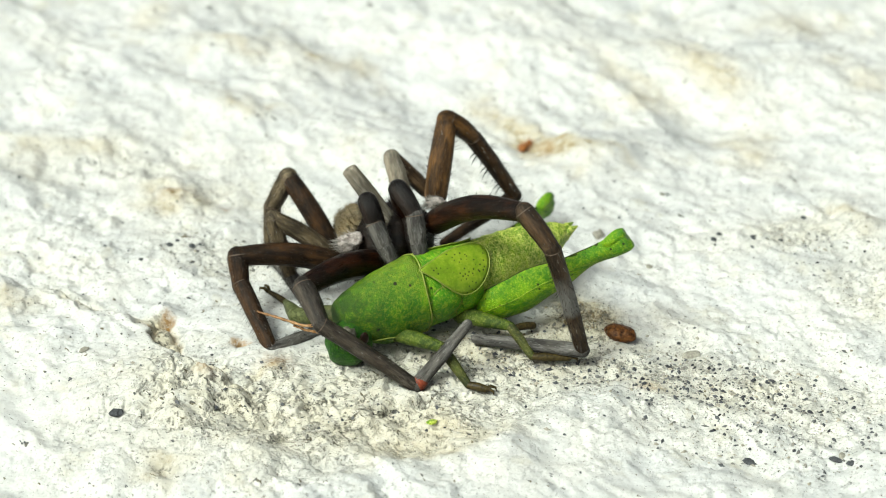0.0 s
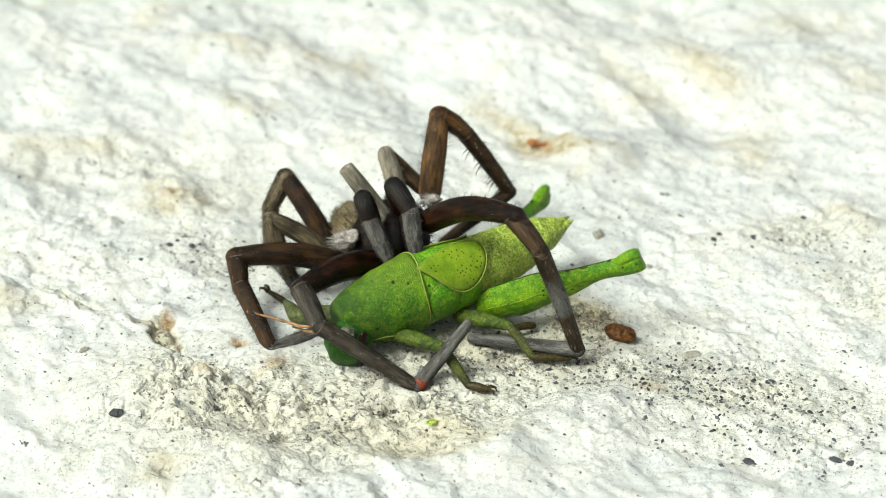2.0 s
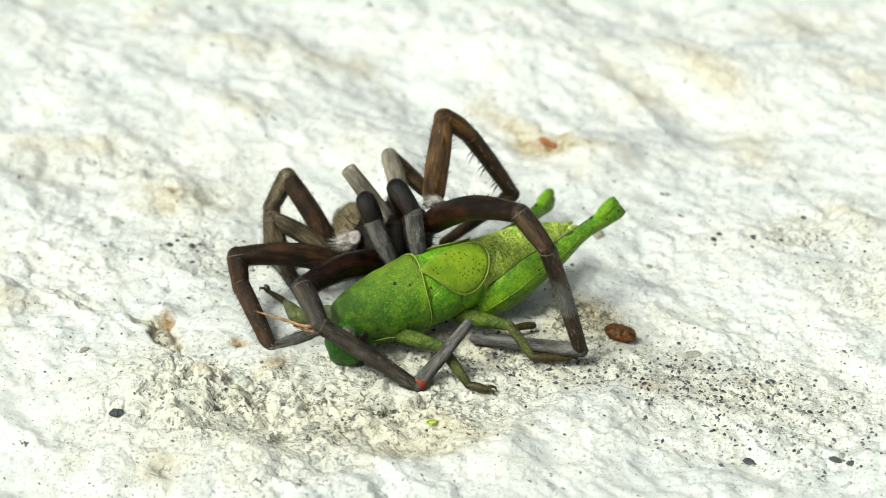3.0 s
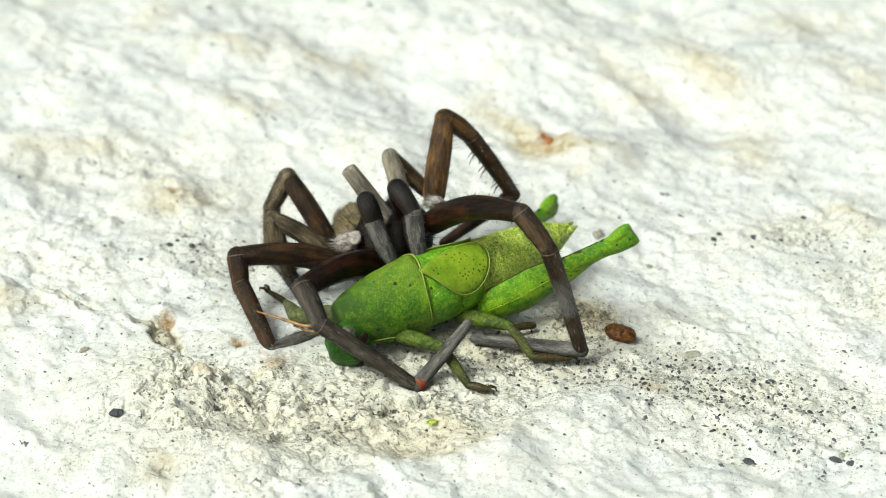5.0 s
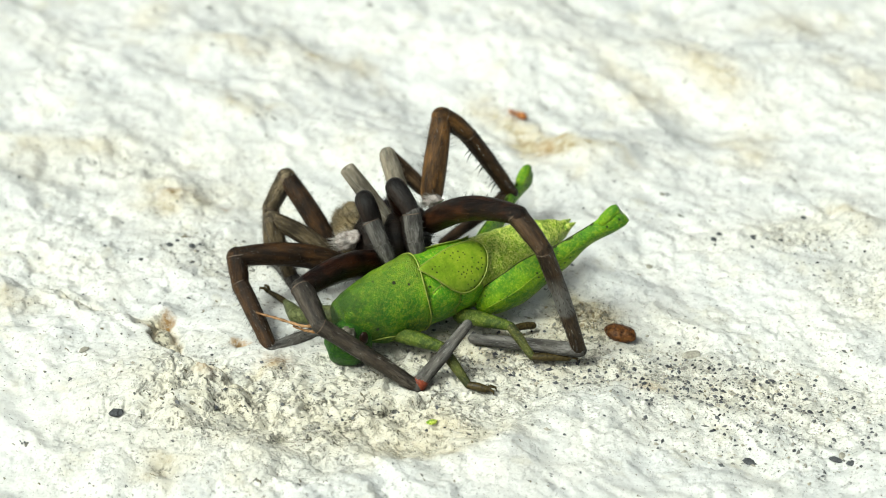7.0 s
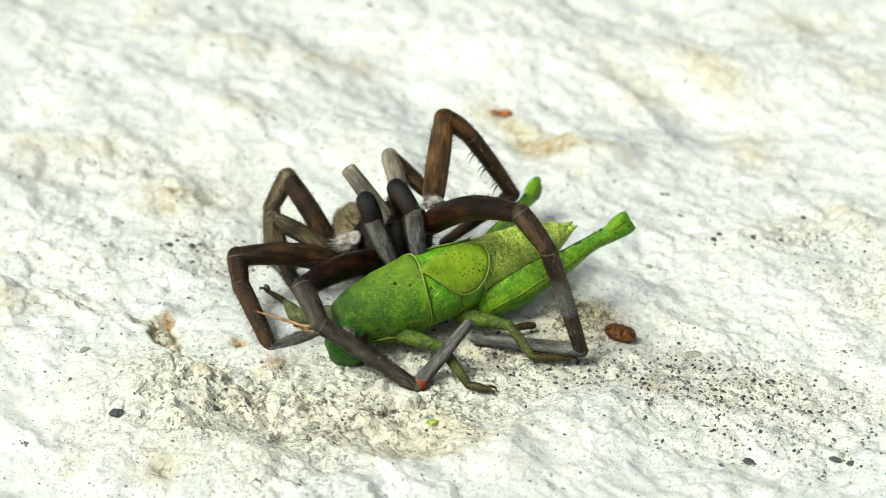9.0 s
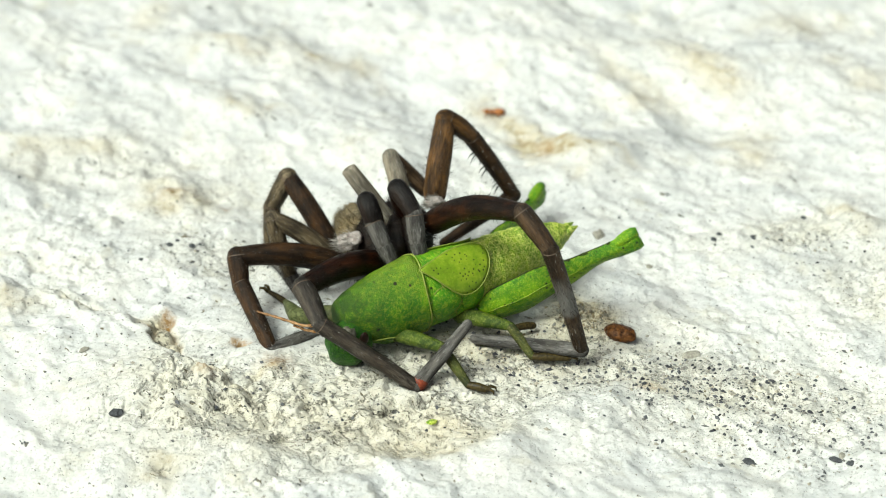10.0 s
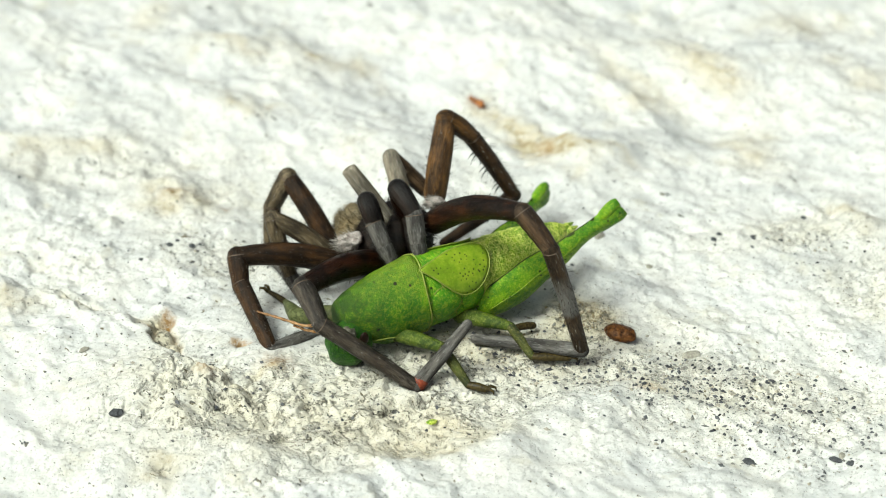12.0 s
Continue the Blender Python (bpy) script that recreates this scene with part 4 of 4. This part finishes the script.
        for x, w in ((11.2, 0.5), (13.4, 0.9), (15.9, 0.6)):
            part("band", ball(bmesh.new(), (x, 0, thigh_depth(x) - 0.24 + 0.1 * math.sin(x)), (w, 0.22, 0.26), 14, 10, (0, 13 if x < 14 else -4, 0), 0.3), BAND, thigh, "dark green-brown blotch")
        hind.append(thigh)
    return root, trunk, hind


HOPPER, HOPPER_TRUNK, HIND = build_grasshopper()


# ---- ant ----
def build_ant():
    root = thing("ant", 10.4, 36.1, 0, "tiny rust-brown ant walking over the rock", "ant")
    part("abdomen", ball(bmesh.new(), (-0.9, 0, 0.55), (0.75, 0.5, 0.48), 16, 10), ANT_SKIN, root)
    part("thorax", ball(bmesh.new(), (0.05, 0, 0.55), (0.5, 0.28, 0.28), 14, 10), ANT_SKIN, root)
    head = part("head", ball(bmesh.new(), (0.8, 0, 0.6), (0.38, 0.36, 0.3), 14, 10), ANT_SKIN, root)
    for s in (1, -1):
        for x, sp in ((0.3, 0.6), (0.05, 0.0), (-0.2, -0.6)):
            part("leg", tube(bmesh.new(), [(x, 0.2 * s, 0.5), (x + sp * .5, 0.6 * s, 0.75), (x + sp, 1.0 * s, 0.0)], (0.07, 0.06, 0.03), 6), ANT_SKIN, root)
        part("antenna", tube(bmesh.new(), [(1.05, 0.15 * s, 0.65), (1.3, 0.45 * s, 0.85), (1.75, 0.4 * s, 0.6)], (0.05, 0.045, 0.04), 6), ANT_SKIN, head)
    return root


ANT = build_ant()


# ---- small things on the rock ----
def stone(name, x, y, size, material, label, category, seed, yaw=0, flat=0.6, long=1.3, sink=0.25, group="", rugged=0.45, facets=2):
    bm = bmesh.new()
    made = bmesh.ops.create_icosphere(bm, subdivisions=facets, radius=1)["verts"]
    off = Vector((seed * 3.1, seed * 1.7, seed))
    for v in made:
        v.co *= 1 + rugged * noise.noise(v.co * 1.3 + off) + 0.5 * rugged * noise.noise(v.co * 3.1 + off)
        v.co = Vector((v.co.x * size * long, v.co.y * size, v.co.z * size * flat))
    ob = new(name, mesh_from(name, bm, material, facets > 2))
    ob.matrix_basis = pose(x * MM, y * MM, (float(ground_z(x, y)) + size * flat * (1 - sink)) * MM, 0, 0, yaw)
    return tagged(ob, label, category, group)


def crumbs():
    """Pale crumbs of the crust in the rough hollows."""
    rnd = random.Random(21)
    base = bmesh.new()
    bmesh.ops.create_icosphere(base, subdivisions=1, radius=1)
    ico = [v.co.copy() for v in base.verts]
    tris = [[v.index for v in f.verts] for f in base.faces]
    base.free()
    verts, faces = [], []
    for cx, cy, sx, sy, count in ((15.5, -4, 2.6, 2.2, 260), (5, -9, 10, 3, 160)):
        spots = [(rnd.gauss(cx, sx * 0.6), rnd.gauss(cy, sy * 0.6)) for _ in range(count)]
        for (x, y), level in zip(spots, ground_z(*np.array(spots).T)):
            r = 0.10 + 0.30 * rnd.random() ** 3
            z = float(level) - r * 0.3
            i = len(verts)
            for c in ico:
                q = r * rnd.uniform(0.65, 1.2)
                verts.append(((x + c.x * q) * MM, (y + c.y * q) * MM, (z + c.z * q * 0.7) * MM))
            faces += [[a + i for a in t] for t in tris]
    me = bpy.data.meshes.new("crumbs")
    me.from_pydata(verts, [], faces)
    k = Nodes("pale_crumb", 0.85, 0.2)
    isl = k.t.nodes.new("ShaderNodeNewGeometry").outputs["Random Per Island"]
    k.colour(k.ramp(isl, (0.0, (0.118, 0.0888, 0.0444)), (0.5, (0.281, 0.237, 0.148)), (1.0, (0.459, 0.429, 0.34))))
    me.materials.append(k.m)
    tagged(new("crumbs", me), "tan crumbs of crust lying on the rock", "rock crumbs", kind="stuff")


def build_small():
    stone("seed", 19.5, -8.0, 1.24, PELLET, "oval chestnut-brown seed husk lying on the rock", "seed", 2, -25, 0.75, 1.42, 0.1, "", 0.16, 4)
    for i, (x, y, s, m, l) in enumerate(((-34.1, -24.8, 0.62, SLATE, 1.3), (-38.9, -12.5, 0.42, STONE, 1.5), (31.6, 12.0, 0.34, SLATE, 1.3), (32.3, 12.9, 0.26, SLATE, 1.2), (36.2, 12.1, 0.26, SLATE, 1.5), (39.4, 11.5, 0.28, SLATE, 1.1), (42.7, 17.0, 0.3, SLATE, 1.3), (43.7, 13.4, 0.3, SLATE, 1.2), (23.8, 7.3, 0.4, STONE, 1.1),
                                         (40.3, -30.0, 0.42, SLATE, 1.9), (41.8, -30.8, 0.38, SLATE, 1.4), (41.2, -29.2, 0.4, STONE, 1.4), (31.7, -29.2, 0.48, SLATE, 2.0), (27.2, -10.3, 0.65, STONE, 1.7), (18.2, 12.2, 0.7, STONE, 1.2),
                                         (-31.9, 11.4, 0.32, SLATE, 1.6), (-31.0, 11.9, 0.25, SLATE, 1.2), (-29.2, 10.2, 0.34, SLATE, 1.4), (-28.3, 10.8, 0.22, SLATE, 1.2), (-34.8, 7.3, 0.22, SLATE, 1.5), (33.0, -13.0, 0.22, SLATE, 1.3), (26.0, -8.0, 0.2, SLATE, 1.4), (36.0, -18.0, 0.22, SLATE, 1.2), (21.5, -17.0, 0.24, SLATE, 1.3))):
        stone("pebble", x, y, s, m, "small dark slate chip bedded in the rock" if m is SLATE else "small dun stone chip bedded in the rock", "pebble", i + 5, i * 57,
              0.5, l, 0.35, "pebbles on the rock")
    stone("leaf_scrap", -1.2, -25.3, 0.42, ABDOMEN, "tiny pale green plant scrap on the rock", "plant scrap", 31, 10, 0.35, 1.3, 0.2)
    # loose grit
    rnd = random.Random(9)
    verts, faces = [], []
    zones = ((28, -16.5, 17, 7, 2300), (42, 11, 7, 4, 160), (-10, -22, 18, 7, 170), (-28, -18, 11, 8, 100), (6, -14, 10, 4, 260), (-26, 9, 8, 4, 200), (34, -28, 12, 4, 300), (0, 10, 45, 25, 200))
    for cx, cy, sx, sy, count in zones:
        spots = [(rnd.gauss(cx, sx * 0.6), rnd.gauss(cy, sy * 0.6)) for _ in range(count)]
        spots = [(x, y - 0.3 * (x - cx)) for x, y in spots]
        for (x, y), level in zip(spots, ground_z(*np.array(spots).T)):
            s = 0.06 + 0.31 * rnd.random() ** 4
            z = float(level) + s * 0.02
            a, l = rnd.random() * 6.28, rnd.uniform(0.8, 1.5)
            ca, sa = math.cos(a), math.sin(a)
            i = len(verts)
            for u, v, w in ((l, 0, 0), (0.2, 0.8, 0.1), (-l, 0.1, 0), (-0.1, -0.7, 0), (0.2, 0.1, 0.8), (0, 0, -0.6)):
                u, v = u * rnd.uniform(.7, 1.2), v * rnd.uniform(.7, 1.2)
                verts.append(((x + s * (u * ca - v * sa)) * MM, (y + s * (u * sa + v * ca)) * MM, (z + s * w) * MM))
            for k in range(4):
                faces += [(i + k, i + (k + 1) % 4, i + 4), (i + (k + 1) % 4, i + k, i + 5)]
    crumbs()
    me = bpy.data.meshes.new("grit")
    me.from_pydata(verts, [], faces)
    k = Nodes("mixed_grit", 0.75, 0.3)
    isl = k.t.nodes.new("ShaderNodeNewGeometry").outputs["Random Per Island"]
    k.colour(k.ramp(isl, (0.0, (0.0185, 0.0192, 0.0237)), (0.4, (0.0814, 0.0851, 0.0925)), (0.7, (0.192, 0.185, 0.163)), (1.0, (0.37, 0.34, 0.266))))
    me.materials.append(k.m)
    tagged(new("grit", me), "dark loose grit scattered over the rock", "grit", kind="stuff")


build_small()


# ---- what moves ----
def motions():
    for ob, rows in KEYED:
        walk(ob, rows)
    # the prey is heaved up and turned about its head
    base = HOPPER.matrix_basis.copy()
    pivot = Matrix.Translation(Vector((-11, -13, 2)) * MM)

    def heave(t):
        s = max(0.0, float(np.interp(t, [a for a, _ in SWAY], [b for _, b in SWAY])))
        w = Matrix.Translation(Vector((-0.2, 0, 0.05)) * MM * s) @ pivot @ Matrix.Rotation(0.045 * s, 4, (0, -1, 0)) @ Matrix.Rotation(0.05 * s, 4, "Z") @ pivot.inverted()
        return base.inverted() @ w @ base
    times = [t for t, _ in SWAY]
    for ob in HOPPER_TRUNK:
        walk(ob, [(t, heave(t)) for t in times])
    # kicking thighs: seconds, rise and outward swing in degrees
    near = (
        (0.0, 34.9, 41.8), (0.1, 29.7, 29.7), (0.2, 24.7, 21.3), (0.3, 26.9, 19.6), (0.4, 30.0, 21.3), (0.5, 36.8, 33.4),
        (0.6, 35.4, 42.0), (0.7, 33.3, 53.0), (0.8, 32.6, 58.9), (0.9, 31.7, 59.3), (1.0, 28.8, 66.7), (1.1, 30.4, 71.4),
        (1.2, 30.3, 72.0), (1.3, 30.4, 72.2), (1.4, 32.7, 66.1), (1.5, 35.8, 54.7), (1.6, 31.8, 38.0), (1.7, 22.2, 24.0),
        (1.8, 19.9, 25.5), (1.9, 23.2, 37.9), (2.0, 23.4, 42.1), (2.1, 18.0, 26.6), (2.2, 21.1, 24.4), (2.3, 20.5, 24.7),
        (2.4, 19.6, 25.4), (2.6, 22.8, 27.8), (2.7, 21.4, 23.9), (2.8, 24.8, 21.3), (2.9, 29.1, 17.8), (3.0, 33.0, 14.3),
        (3.2, 40.0, 7.0), (3.6, 31.1, 28.3), (4.8, 31.9, 31.2), (5.0, 31.5, 32.6), (5.8, 31.5, 32.6), (5.9, 28.1, 18.6),
        (6.0, 34.3, 13.1), (6.1, 29.8, 21.8), (6.2, 40.9, 37.3), (6.3, 39.0, 48.7), (6.4, 37.2, 37.5), (6.5, 29.3, 26.4),
        (6.6, 35.0, 26.6), (6.8, 45.4, 45.2), (7.0, 36.4, 28.7), (7.2, 22.9, 22.9), (7.8, 24.7, 21.4), (8.8, 38.1, 9.2),
        (9.0, 28.2, 18.5), (9.2, 21.9, 23.5), (9.6, 22.9, 22.7), (10.8, 27.9, 30.8), (11.2, 29.6, 32.9),
        (11.6, 33.1, 14.1), (11.8, 35.1, 12.2), (12.0, 32.6, 14.6),
    )
    far = (
        (0.0, 3.5, -22.9), (0.2, 3.0, -21.0), (0.5, 1.8, -21.0), (0.6, 5.1, -22.9), (0.7, 6.1, -23.6), (0.8, 5.8, -23.3),
        (1.0, 4.3, -24.3), (1.1, 5.1, -22.9), (1.4, 4.1, -24.2), (1.6, 4.9, -22.3), (2.0, 4.8, -22.2), (2.5, 4.7, -21.6),
        (3.2, 4.9, -22.6), (4.8, 3.2, -21.3), (5.8, 3.1, -21.7), (5.9, 14.6, -30.6), (6.0, 10.4, -26.9),
        (6.1, 12.9, -29.4), (6.2, 14.8, -34.4), (6.3, 18.1, -37.0), (6.4, 19.4, -36.4), (6.5, 14.9, -33.5),
        (6.6, 12.9, -30.9), (7.0, 12.7, -29.8), (7.2, 11.6, -29.3), (8.8, 8.9, -28.2), (9.4, 7.9, -26.6),
        (10.0, 6.8, -26.3), (10.8, 6.9, -24.8), (11.2, 7.7, -26.3), (11.6, 7.8, -27.0), (12.0, 7.3, -24.7),
    )
    for ob, hip, rows in ((HIND[0], HIPN, near), (HIND[1], HIPF, far)):
        walk(ob, [(t, heave(t) @ aim(hip, (-math.cos(radians(p)) * math.cos(radians(w)), math.cos(radians(p)) * math.sin(radians(w)), math.sin(radians(p)))))
                  for t, p, w in rows])
    path = ((0, 10.4, 36.1, 60), (1, 10.5, 35, 40), (1.6, 11.3, 35.4, 0), (2, 12, 35.3, -20), (2.5, 12.8, 33.9, -50), (3.2, 13.2, 33.4, -40),
            (4.1, 13.3, 33.9, 45), (4.8, 13, 35, 115), (5.4, 12.2, 37.4, 120), (5.8, 10.9, 39, 125), (6.2, 10.5, 40.8, 125), (6.5, 9.8, 41.7, 130), (7.2, 9.3, 42.7, 150),
            (8.8, 7.6, 43.5, 170), (9.2, 6.9, 43.5, 175), (10, 6.3, 43.8, 180), (10.8, 5.8, 43.5, 165), (11.2, 4.8, 45.3, 130), (12, 4.2, 46.2, 130))
    walk(ANT, [(t, pose(x * MM, y * MM, (float(ground_z(x, y)) + 0.05) * MM, 0, 0, a)) for t, x, y, a in path])


HIPN, HIPF = (-0.3, 3.0, 2.1), (-1.5, -3.0, 2.1)
motions()
